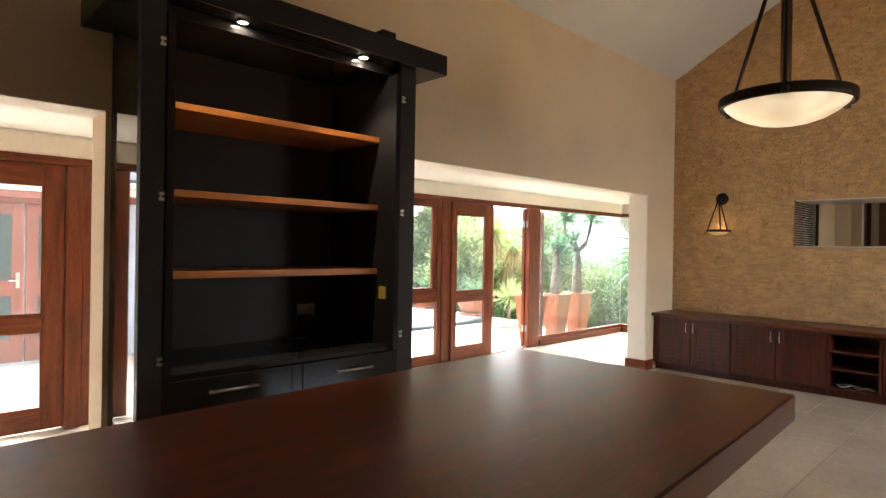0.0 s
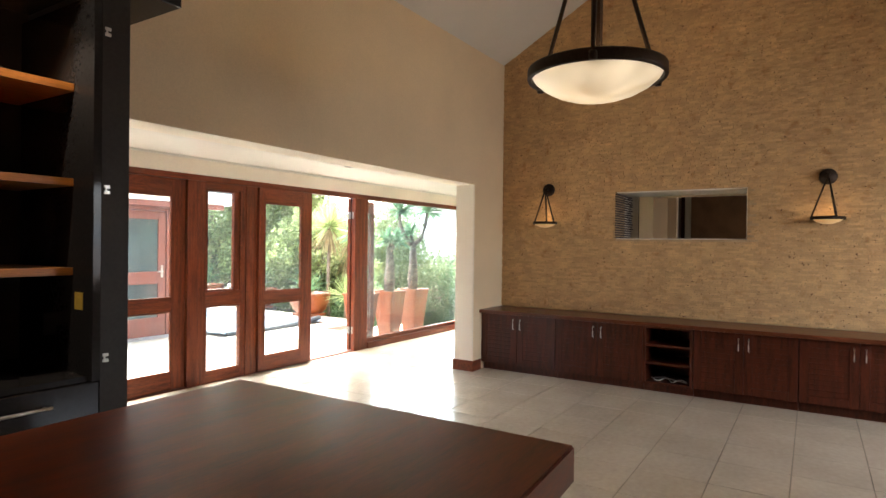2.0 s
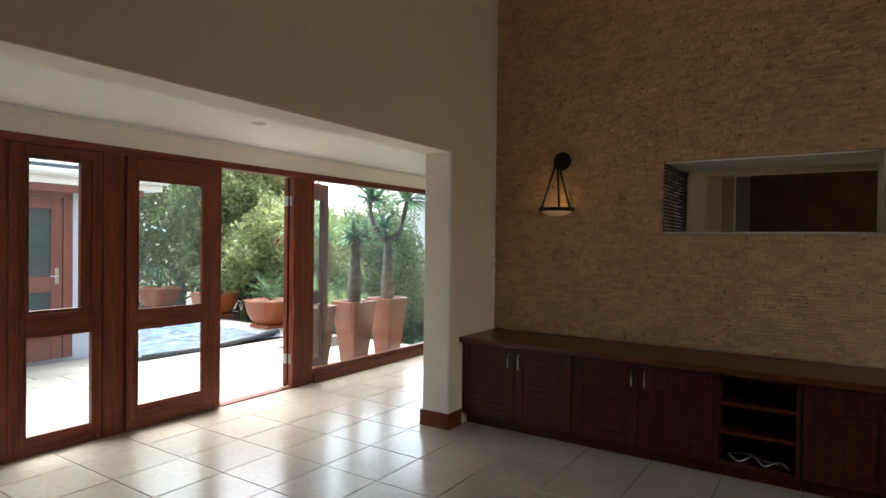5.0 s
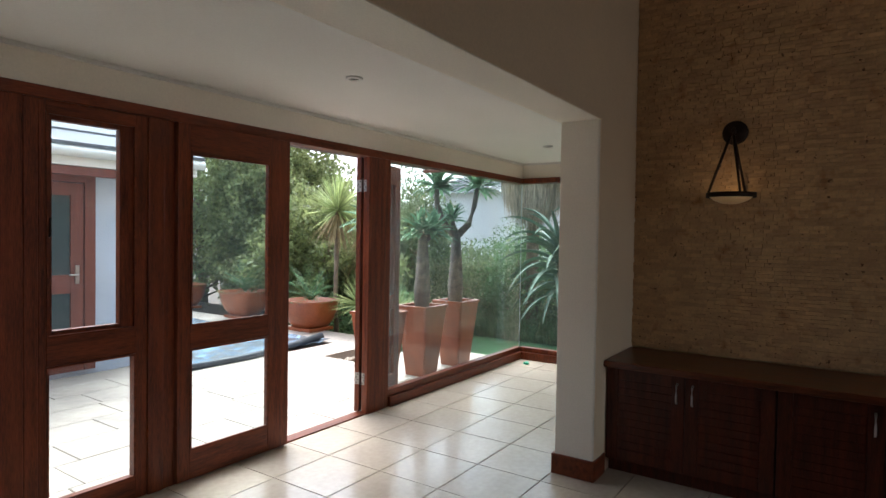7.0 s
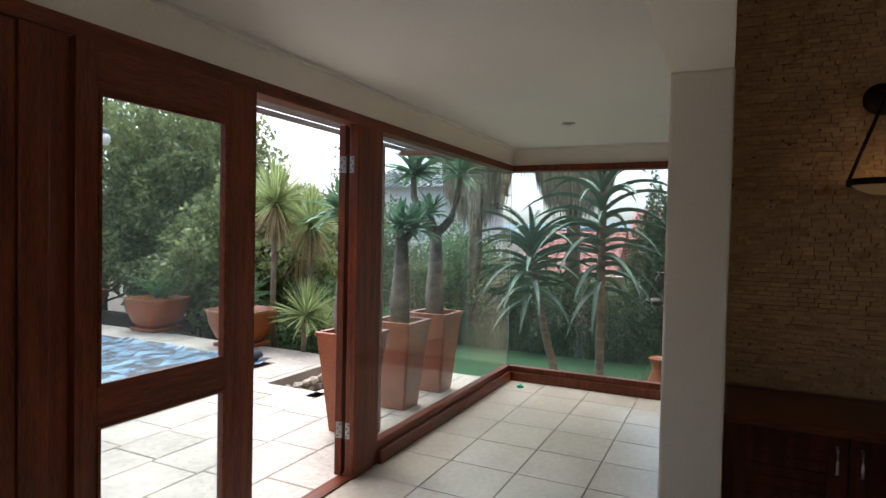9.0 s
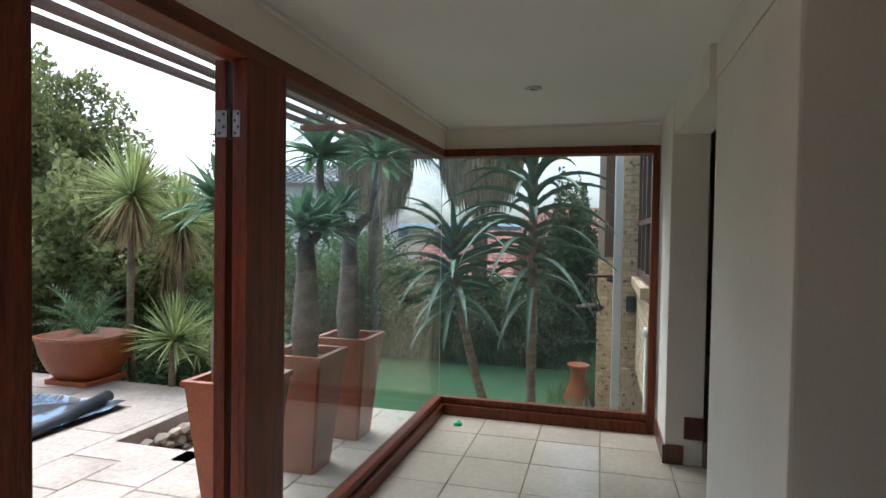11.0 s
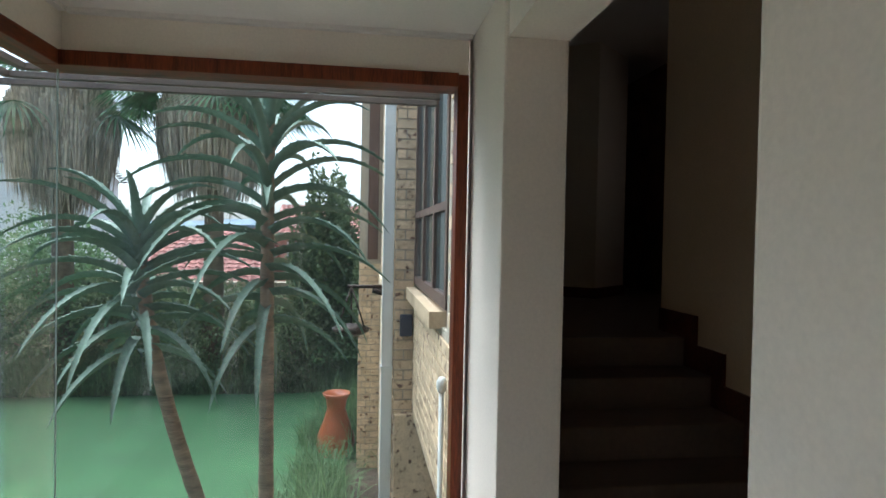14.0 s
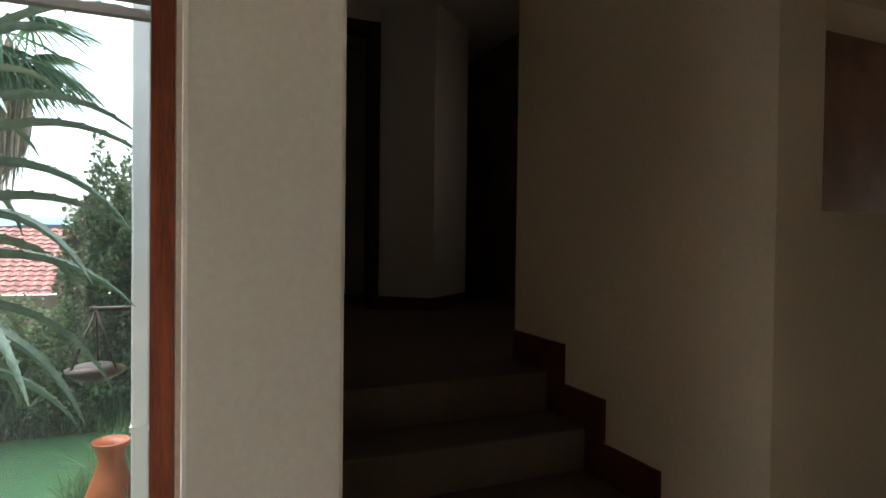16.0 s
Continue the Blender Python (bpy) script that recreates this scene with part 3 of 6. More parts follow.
part("door_track", boxes((CX0 + 0.11, CY0 + 0.07, CZ - 0.055, CX1 - 0.13, CY0 + 0.13, CZ - 0.001), bevel=0.002), BLACK, cab)
part("folded_door", boxes((CX0 + 0.112, CY0 - 0.01, 0.90, CX0 + 0.15, CY1 - 0.04, CZ - 0.06), bevel=0.003), BLACK, cab)
part("folded_door", boxes((CX1 - 0.17, CY0 - 0.01, 0.90, CX1 - 0.132, CY1 - 0.04, CZ - 0.06), bevel=0.003), BLACK, cab)
for z in (1.395, 1.81, 2.25):
    part("shelf", boxes((CX0 + 0.151, CY0 + 0.16, z - 0.018, CX1 - 0.171, CY1 - 0.021, z + 0.018), bevel=0.002), SHELFWOOD, cab, "amber timber shelf")
part("counter", boxes((CX0 + 0.111, CY0 + 0.02, 0.9, CX1 - 0.131, CY1 - 0.021, 0.925), bevel=0.002), BLACK, cab)
split = 1.01
for a, b in ((CX0 + 0.113, split - 0.035), (split + 0.035, CX1 - 0.133)):
    dr = part("drawer", boxes((a, CY0 + 0.0, 0.66, b, CY0 + 0.4, 0.895), bevel=0.003), BLACK, cab)
    mid = (a + b) / 2
    h = bmesh.new()
    tube(h, [(mid - 0.13, CY0 - 0.03, 0.825), (mid + 0.13, CY0 - 0.03, 0.825)], 0.007)
    tube(h, [(mid - 0.11, CY0, 0.825), (mid - 0.11, CY0 - 0.03, 0.825)], 0.005)
    tube(h, [(mid + 0.11, CY0, 0.825), (mid + 0.11, CY0 - 0.03, 0.825)], 0.005)
    part("bar_handle", h, STEEL, dr, "brushed steel bar handle")
    part("cupboard_door", boxes((a, CY0 + 0.0, 0.09, b, CY0 + 0.02, 0.65), bevel=0.003), BLACK, cab)
part("divider", boxes((split - 0.033, CY0 + 0.003, 0.09, split + 0.033, CY0 + 0.05, 0.895), bevel=0.002), BLACK, cab)
part("cornice", boxes((0.1, 2.3, 2.711, 2.075, CY1, 2.845), bevel=0.004), BLACK, cab)
part("riser_box", boxes((1.64, 2.45, 2.845, 1.75, 2.7, 2.95), bevel=0.003), BLACK, cab)
for x in (CX0 + 0.09, CX1 - 0.11):
    for z in (1.0, 1.775, 2.5):
        part("hinge", boxes((x - 0.008, CY0 - 0.006, z - 0.02, x + 0.018, CY0 + 0.001, z - 0.006), (x - 0.008, CY0 - 0.006, z + 0.006, x + 0.018, CY0 + 0.001, z + 0.02), (x - 0.003, CY0 - 0.008, z - 0.013, x + 0.003, CY0 + 0.001, z + 0.013), bevel=0.001), STEEL, cab, "small steel hinge")
for x in (0.676, 1.446):
    sp = thing("downlight", x, 2.39, 2.70, "small lit recessed spotlight under the cornice", "spotlight", "cornice spotlights")
    part("rim", lathe(bmesh.new(), [(0.022, 2.7105), (0.032, 2.7105), (0.033, 2.704), (0.024, 2.702), (0.022, 2.7105)], x, 2.39, 20), STEEL, sp)
    part("lens", lathe(bmesh.new(), [(0.0, 2.7055), (0.022, 2.7055), (0.022, 2.7105), (0.0, 2.7105)], x, 2.39, 16), LAMPGLOW, sp, "glowing lamp face")
GREYPL = mat("grey_plastic", (0.55, 0.53, 0.5), 0.4)
YELLOW = mat("yellow_paper", (0.75, 0.5, 0.08), 0.7)
RUBBER = mat("black_rubber", (0.01, 0.01, 0.01), 0.6)
so = thing("wall_socket", 1.51, 3.08, 1.0, "white power socket on the cabinet back", "socket")
part("plate", boxes((1.42, 3.075, 1.03, 1.56, 3.085, 1.15), bevel=0.003), GREYPL, so)
for sx in (1.44, 1.51):
    part("switch", boxes((sx, 3.07, 1.105, sx + 0.025, 3.076, 1.135), bevel=0.001), GREYPL, so)
pl = bmesh.new()
box(pl, 1.415, 2.98, 0.926, 1.505, 3.074, 1.08, bevel=0.012)
tube(pl, [(1.455, 3.02, 0.97), (1.44, 2.95, 0.945), (1.37, 2.93, 0.936), (1.3, 2.97, 0.934), (1.27, 3.02, 0.934)], 0.008)
tagged(part("plug", pl, RUBBER), "black plug with a coiled cable on the cabinet counter", "plug")
tagged(part("sticky_note", boxes((1.677, 2.43, 1.22, 1.6795, 2.5, 1.3)), YELLOW), "small yellow paper note stuck inside the cabinet", "note")

# low built-in cupboards along the stone wall
FX, BX = 6.75, 7.29


def cupboard(y0, y1):
    c = thing("low_cupboard", 7.0, (y0 + y1) / 2, 0.0, "dark mahogany two-door low cupboard against the stone wall", "cupboard", "low cupboards")
    part("carcass", boxes((FX + 0.02, y0 + 0.001, 0.09, BX, y1 - 0.001, 0.705)), CABWOOD, c)
    part("plinth", boxes((FX + 0.08, y0 + 0.001, 0.0, BX, y1 - 0.001, 0.09)), CABWOOD, c)
    mid = (y0 + y1) / 2
    for a, b, hy in ((y0 + 0.004, mid - 0.002, mid - 0.045), (mid + 0.002, y1 - 0.004, mid + 0.045)):
        d = part("door", boxes((FX + 0.008, a + 0.002, 0.102, FX + 0.018, b - 0.002, 0.698)), CABWOOD, c)
        for q in (a, b - 0.075):
            part("stile", boxes((FX - 0.001, q, 0.1, FX + 0.0175, q + 0.075, 0.7), bevel=0.003), CABWOOD, d)
        for q in (0.1, 0.625):
            part("rail", boxes((FX, a + 0.075, q, FX + 0.0172, b - 0.075, q + 0.075), bevel=0.003), CABWOOD, d)
        n = 9
        for k in range(n):
            z = 0.19 + k * 0.049
            part("louvre", boxes((FX + 0.003, a + 0.074, z, FX + 0.009, b - 0.074, z + 0.04), bevel=0.002), CABWOOD, d)
        h = bmesh.new()
        tube(h, [(FX - 0.001, hy, 0.53), (FX - 0.028, hy, 0.54), (FX - 0.03, hy, 0.59), (FX - 0.028, hy, 0.64), (FX - 0.001, hy, 0.65)], 0.006)
        part("handle", h, STEEL, d, "brushed steel bow handle")
    return c


for y0, y1 in ((2.121, 3.095), (1.132, 2.119), (-0.299, 0.63), (-1.24, -0.301), (-2.18, -1.242), (-3.12, -2.182), (-4.05, -3.122)):
    cupboard(y0, y1)
un = thing("open_shelf_unit", 7.0, 0.92, 0.0, "open dark mahogany shelf unit between the cupboards", "shelf unit")
part("side", boxes((FX, 0.632, 0.09, BX, 0.66, 0.705)), CABWOOD, un)
part("side", boxes((FX, 1.102, 0.09, BX, 1.13, 0.705)), CABWOOD, un)
part("back", boxes((BX - 0.02, 0.66, 0.09, BX, 1.102, 0.705)), CABWOOD, un)
part("plinth", boxes((FX + 0.08, 0.632, 0.0, BX, 1.13, 0.09)), CABWOOD, un)
for z in (0.09, 0.30, 0.49, 0.68):
    part("shelf", boxes((FX + 0.004, 0.66, z, BX - 0.02, 1.102, z + 0.024), bevel=0.002), CABWOOD, un)
CABLE = mat("grey_cable", (0.4, 0.39, 0.37), 0.5)
cb = bmesh.new()
tube(cb, [(6.83 + 0.05 * math.sin(k * 0.9), 0.70 + k * 0.024, 0.123 + 0.02 * abs(math.sin(k * 0.55)) + 0.0) for k in range(16)], 0.007)
tube(cb, [(6.95, 1.06, 0.121), (6.9, 0.94, 0.15), (6.86, 0.82, 0.135), (6.85, 0.7, 0.121)], 0.006)
tagged(part("cable", cb, CABLE), "loose grey cables lying in the open shelf unit", "cable")
wt = bmesh.new()
box(wt, 6.69, -4.08, 0.706, 7.29, 3.098, 0.748, bevel=0.008)
tagged(part("cupboard_worktop", wt, CABTOP), "long polished mahogany top over the low cupboards", "worktop")


# pendant bowl lamp
def pendant(x, y):
    p = thing("pendant_lamp", x, y, 2.2, "lit alabaster bowl pendant hung from bronze rods", "pendant lamp")
    zr = 2.62
    bowl = lathe(bmesh.new(), [(0.0, 2.455), (0.1, 2.46), (0.2, 2.478), (0.29, 2.506), (0.37, 2.545), (0.43, 2.59), (0.45, 2.62), (0.44, 2.62), (0.41, 2.59), (0.28, 2.52), (0.1, 2.475), (0.0, 2.47)], x, y, 48)
    part("bowl", bowl, BOWL, p, "glowing mottled glass bowl")
    part("rim", lathe(bmesh.new(), [(0.455, 2.59), (0.478, 2.59), (0.482, 2.6), (0.482, 2.65), (0.478, 2.66), (0.455, 2.66), (0.448, 2.62), (0.455, 2.59)], x, y, 48), IRON, p)
    top = Z_EAVE + SL * (YN - y)
    part("rod", boxes((x - 0.033, y - 0.033, 2.66, x + 0.033, y + 0.033, top), bevel=0.004), IRON, p)
    part("hub", boxes((x - 0.46, y - 0.014, 2.648, x + 0.46, y + 0.014, 2.662), (x - 0.014, y - 0.46, 2.646, x + 0.014, y + 0.46, 2.66)), IRON, p)
    for k in range(3):
        a = -0.78 + k * 2.0944
        c, s = math.cos(a), math.sin(a)
        arm = bmesh.new()
        tube(arm, [(x + 0.478 * c, y + 0.478 * s, 2.6), (x + 0.47 * c, y + 0.47 * s, 2.66), (x + 0.035 * c, y + 0.035 * s, 3.76)], 0.016, 6)
        part("arm", arm, IRON, p)
        part("bolt", lathe(bmesh.new(), [(0.0, 2.585), (0.024, 2.585), (0.028, 2.61), (0.024, 2.635), (0.0, 2.635)], x + 0.49 * c, y + 0.49 * s, 10), IRON, p)
    part("ceiling_plate", lathe(bmesh.new(), [(0.0, top - 0.06), (0.08, top - 0.06), (0.09, top + 0.05), (0.0, top + 0.05)], x, y, 20), IRON, p)
    p.scale = (0.89, 0.89, 1.0)


pendant(*PEND)


def sconce(y, z0):
    s = thing("wall_sconce", XS, y, 1.75, "small bronze wall sconce with a lit glass dish", "wall lamp", "wall sconces")
    pl = lathe(bmesh.new(), [(0.0, 0.0), (0.075, 0.0), (0.08, 0.012), (0.07, 0.028), (0.0, 0.032)], 0, 0, 24)
    pl.transform(Matrix.Translation((XS - 0.012, y, z0)) @ Matrix.Rotation(radians(-90), 4, "Y"))
    part("backplate", pl, IRON, s)
    tip = Vector((XS - 0.13, y, z0 - 0.03))
    arm = bmesh.new()
    tube(arm, [(XS - 0.03, y, z0), (XS - 0.09, y, z0 + 0.015), tip], 0.014)
    part("arm", arm, IRON, s)
    zc = z0 - 0.435
    ring = lathe(bmesh.new(), [(0.138, zc), (0.15, zc), (0.15, zc + 0.03), (0.138, zc + 0.03), (0.138, zc)], tip.x, y, 28)
    part("ring", ring, IRON, s)
    part("dish", lathe(bmesh.new(), [(0.0, zc - 0.045), (0.05, zc - 0.04), (0.1, zc - 0.02), (0.135, zc + 0.008), (0.13, zc + 0.01), (0.0, zc - 0.035)], tip.x, y, 24), DISH, s, "dimly glowing glass dish")
    for k in range(3):
        a = k * 2.094 + 1.57
        rod = bmesh.new()
        tube(rod, [(tip.x + 0.012 * math.cos(a), y + 0.012 * math.sin(a), tip.z), (tip.x + 0.142 * math.cos(a), y + 0.142 * math.sin(a), zc + 0.02)], 0.009, 6)
        part("rod", rod, IRON, s)


sconce(2.445, 2.25)
sconce(-0.517, 2.27)
for x, y in ((5.494, 4.192), (8.394, 4.279), (2.6, 4.2)):
    d = thing("ceiling_downlight", x, y, ZC - 0.012, "small unlit recessed ceiling spotlight", "spotlight", "sunroom spotlights")
    part("rim", lathe(bmesh.new(), [(0.028, ZC - 0.001), (0.05, ZC - 0.001), (0.05, ZC - 0.008), (0.03, ZC - 0.012), (0.028, ZC - 0.001)], x, y, 20), STEEL, d)
    part("lens", lathe(bmesh.new(), [(0.0, ZC - 0.004), (0.03, ZC - 0.006), (0.03, ZC - 0.002), (0.0, ZC - 0.002)], x, y, 16), IRON, d, "dark unlit lamp face")
GREEN = mat("green_plastic", (0.02, 0.4, 0.2), 0.4)
gd = lathe(bmesh.new(), [(0.0, 0.022), (0.03, 0.022), (0.035, 0.018), (0.036, 0.0), (0.0, 0.0)], 9.38, 4.95, 20)
box(gd, 9.34, 4.94, 0.022, 9.42, 4.96, 0.03, bevel=0.003)
tagged(part("door_stop", gd, GREEN), "small green plastic disc on the tiled floor", "door stop")
# upstairs door frame
fr = thing("door_frame_landing", 13.2, 1.65, 0.9, "dark wooden door frame at the stair head", "door frame")
fr["kind"] = "structure"
part("jamb", boxes((13.17, 1.852, 0.9, 13.41, 1.92, 3.45)), CABWOOD, fr)
part("jamb", boxes((13.17, 2.71, 0.9, 13.41, 2.778, 3.45)), CABWOOD, fr)
part("lintel", boxes((13.17, 1.92, 3.38, 13.41, 2.71, 3.448)), CABWOOD, fr)
setting("baseboard_landing", prism(bmesh.new(), [(13.19, 1.855), (12.86, 1.44), (13.35, 0.885), (13.36, 0.9), (12.88, 1.44), (13.205, 1.85)], 0.9, 1.01), SKIRT, "dark wooden skirting")


# ---- garden structure ----
GZ = -1.65
TERRA = mat("terracotta_glaze", (0.31, 0.078, 0.022), 0.42, vary=0.15, scale=4, fine=40, bump=0.05)
BRICK = mat("cream_clinker_brick", (0.68, 0.5, 0.32), 0.85, vary=0.12, scale=9, fine=60, bump=0.3, per_piece=0.16, island=True)
BRICK_P = mat("cream_clinker_brick_piece", (0.68, 0.5, 0.32), 0.85, vary=0.12, scale=9, fine=60, bump=0.3, per_piece=0.16)
MORTAR = mat("brick_mortar", (0.42, 0.36, 0.28), 0.95, vary=0.1)
PJOINT = mat("paving_joint", (0.4, 0.34, 0.28), 0.95, vary=0.1)


def spots(m, colour, scale, lo, hi):
    """Adds dark burnt blotches to a material's base colour."""
    nt = m.node_tree
    b = nt.nodes["Principled BSDF"]
    src = b.inputs["Base Color"].links[0].from_socket
    g = nt.nodes.new("ShaderNodeNewGeometry")
    n = nt.nodes.new("ShaderNodeTexNoise")
    n.inputs["Scale"].default_value, n.inputs["Detail"].default_value = scale, 3.0
    nt.links.new(g.outputs["Position"], n.inputs["Vector"])
    r = nt.nodes.new("ShaderNodeMapRange")
    r.inputs["From Min"].default_value, r.inputs["From Max"].default_value = lo, hi
    nt.links.new(n.outputs[0], r.inputs["Value"])
    mx = nt.nodes.new("ShaderNodeMix")
    mx.data_type = "RGBA"
    nt.links.new(r.outputs[0], mx.inputs["Factor"])
    nt.links.new(src, mx.inputs["A"])
    mx.inputs["B"].default_value = (*colour, 1)
    nt.links.new(mx.outputs["Result"], b.inputs["Base Color"])


spots(BRICK, (0.16, 0.09, 0.06), 17, 0.58, 0.68)
spots(BRICK_P, (0.16, 0.09, 0.06), 17, 0.58, 0.68)
spots(STONE, (0.36, 0.18, 0.06), 11, 0.6, 0.8)
spots(STONE_P, (0.36, 0.18, 0.06), 11, 0.6, 0.8)
for s_mat in (STONE, STONE_P):
    spots(s_mat, (0.14, 0.07, 0.03), 40, 0.66, 0.71)


def leafmat(name, a, b, rough=0.55):
    m = mat(name, a, rough, vary=0.2, scale=3, fine=20, second=b, per_piece=0.35, island=True)
    nt = m.node_tree
    bs = nt.nodes["Principled BSDF"]
    tl = nt.nodes.new("ShaderNodeBsdfTranslucent")
    nt.links.new(bs.inputs["Base Color"].links[0].from_socket, tl.inputs["Color"])
    ms = nt.nodes.new("ShaderNodeMixShader")
    ms.inputs[0].default_value = 0.4
    nt.links.new(bs.outputs[0], ms.inputs[1])
    nt.links.new(tl.outputs[0], ms.inputs[2])
    nt.links.new(ms.outputs[0], nt.nodes["Material Output"].inputs[0])
    bs.inputs["Specular IOR Level"].default_value = 0.35
    return m


LEAF_TREE = leafmat("olive_green_leaf", (0.33, 0.36, 0.15), (0.13, 0.17, 0.065))
LEAF_DARK = leafmat("dark_green_leaf", (0.26, 0.31, 0.15), (0.09, 0.125, 0.06))
LEAF_YUC = leafmat("yucca_leaf", (0.46, 0.52, 0.22), (0.2, 0.27, 0.1))
LEAF_DRY = leafmat("dry_leaf", (0.5, 0.4, 0.22), (0.27, 0.2, 0.1))
LEAF_CYC = leafmat("cycad_leaf", (0.1, 0.2, 0.08), (0.04, 0.1, 0.04))
LEAF_ALOE = mat("aloe_leaf", (0.2, 0.28, 0.205), 0.5, vary=0.15, scale=3, fine=30, second=(0.085, 0.13, 0.09))
LEAF_ALOE.node_tree.nodes["Principled BSDF"].inputs["Specular IOR Level"].default_value = 0.25
LEAF_PACHY = leafmat("bottle_tree_leaf", (0.2, 0.33, 0.19), (0.1, 0.2, 0.11))
LEAF_STRAP = leafmat("strap_leaf", (0.2, 0.3, 0.13), (0.08, 0.14, 0.06))
BARK = mat("grey_brown_bark", (0.2, 0.15, 0.1), 0.9, vary=0.25, scale=6, fine=40, bump=0.6)
ALOEBARK = mat("aloe_trunk", (0.3, 0.21, 0.14), 0.8, vary=0.25, scale=2, fine=14, stretch=(1, 1, 6), bump=0.5)
THATCH = mat("dry_palm_thatch", (0.52, 0.43, 0.33), 0.9, vary=0.3, scale=4, fine=30, stretch=(5, 5, 0.6), bump=0.5, per_piece=0.3, island=True)

# the ground is one sheet out to the horizon, level with the patio's underside near the house and falling to the lawn
gnd = bmesh.new()
xs = [-900, -200, -60, -20] + [-8 + 0.6 * k for k in range(60)] + [40, 80, 200, 900]
ys = [-900, -200, -60, -20, -8, -4] + [-1 + 0.6 * k for k in range(50)] + [40, 80, 200, 900]
grid = {}
for i, x in enumerate(xs):
    for j, y in enumerate(ys):
        east = min(1.0, max(0.0, (x - 9.72) / 0.25))
        z = -0.32 + (GZ + 0.32) * east
        if y > 9 and x > 9.7:
            z = GZ + min(1.0, max(0.0, (y - 9.0) / 1.5)) * (-0.25 - GZ) * max(0.0, min(1.0, (13.5 - x) / 1.5))
        if abs(x) > 35 or abs(y) > 35:
            z = GZ - 1.5
        grid[i, j] = gnd.verts.new((x, y, z))
for i in range(len(xs) - 1):
    for j in range(len(ys) - 1):
        gnd.faces.new((grid[i, j], grid[i + 1, j], grid[i + 1, j + 1], grid[i, j + 1]))
setting("ground", gnd, EARTH, "dark garden soil falling away to the lawn")
setting("lawn", prism(bmesh.new(), [(9.95, 4.05), (18.9, 4.05), (18.9, 12.3), (13.5, 12.3), (13.5, 9.9), (9.95, 9.9)], GZ - 0.1, GZ + 0.03), LAWN, "flat bright green mown lawn")
PZ = -0.045
PX0, PX1 = 6.78, 9.12      # pool
PITX, PITY0, PITY1 = 8.38, 6.72, 7.35
patio_base = boxes((-5, YO + 0.12, -0.5, PITX, 7.95, PZ - 0.012), (PITX, YO + 0.12, -0.5, 9.78, PITY0, PZ - 0.012), (PITX, PITY1, -0.5, 9.78, 7.95, PZ - 0.012),
                   (-5, 7.95, -0.5, PX0, 8.72, PZ - 0.012), (PX1, 7.95, -0.5, 9.85, 16.0, PZ - 0.012), (PX0 - 0.3, 8.72, -0.5, PX0, 16, PZ - 0.012),
                   (XE + 0.12, 4.0, GZ, 9.78, YO + 0.12, PZ - 0.012))
patio = setting("patio", patio_base, PJOINT, "pale sandstone slab patio round the pool")
setting("wall_patio_edge", boxes((9.62, YO + 0.13, GZ, 9.78, 9.0, -0.5)), PLASTER_W, "plastered retaining wall under the patio edge")

# pool and its cover
POOLC = bpy.data.materials.new("pool_cover_vinyl")
POOLC.use_nodes = True
nt = POOLC.node_tree
pb = nt.nodes["Principled BSDF"]
gp = nt.nodes.new("ShaderNodeNewGeometry")
nz = nt.nodes.new("ShaderNodeTexNoise")
nz.inputs["Scale"].default_value, nz.inputs["Detail"].default_value, nz.inputs["Distortion"].default_value = 3.0, 4.0, 1.4
mpp = nt.nodes.new("ShaderNodeMapping")
mpp.inputs["Scale"].default_value = (1.0, 2.0, 1.0)
nt.links.new(gp.outputs["Position"], mpp.inputs[0])
nt.links.new(mpp.outputs[0], nz.inputs["Vector"])
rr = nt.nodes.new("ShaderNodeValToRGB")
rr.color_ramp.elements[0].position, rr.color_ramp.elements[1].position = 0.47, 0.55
# puddle colour holds the blue of the reflected sky
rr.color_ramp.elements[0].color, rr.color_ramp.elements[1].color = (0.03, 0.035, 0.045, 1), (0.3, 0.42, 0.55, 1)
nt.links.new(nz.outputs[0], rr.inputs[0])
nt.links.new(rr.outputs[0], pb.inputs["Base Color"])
ro = nt.nodes.new("ShaderNodeMapRange")
ro.inputs["From Min"].default_value, ro.inputs["From Max"].default_value = 0.47, 0.55
ro.inputs["To Min"].default_value, ro.inputs["To Max"].default_value = 0.4, 0.06
nt.links.new(nz.outputs[0], ro.inputs[0])
nt.links.new(ro.outputs[0], pb.inputs["Roughness"])
VINYL = mat("black_vinyl_edge", (0.03, 0.035, 0.045), 0.45, vary=0.2, bump=0.1)
pc = thing("pool_cover", 7.95, 10.0, -0.1, "dark vinyl pool cover with puddles of water on it", "pool cover")
sheet = bmesh.new()
nx, ny = 36, 48
vv = [[sheet.verts.new((PX0 - 0.12 + (PX1 - PX0 + 0.1) * i / nx, 7.93 + 4.9 * j / ny, PZ + 0.012 + 0.03 * noise.noise((i * 0.35, j * 0.3, 3.1)) + (0.03 if i in (0, nx) or j == 0 else 0.0))) for j in range(ny + 1)] for i in range(nx + 1)]
for i in range(nx):
    for j in range(ny):
        sheet.faces.new((vv[i][j], vv[i + 1][j], vv[i + 1][j + 1], vv[i][j + 1])).smooth = True
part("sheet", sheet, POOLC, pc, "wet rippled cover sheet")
roll = bmesh.new()
tube(roll, [(PX0 - 0.05, 7.96, PZ + 0.03), (7.6, 7.9, PZ + 0.035), (8.5, 8.02, PZ + 0.045), (9.16, 8.2, PZ + 0.05)], [0.035, 0.04, 0.05, 0.06], 10)
part("rolled_edge", roll, VINYL, pc, "black rolled edge")
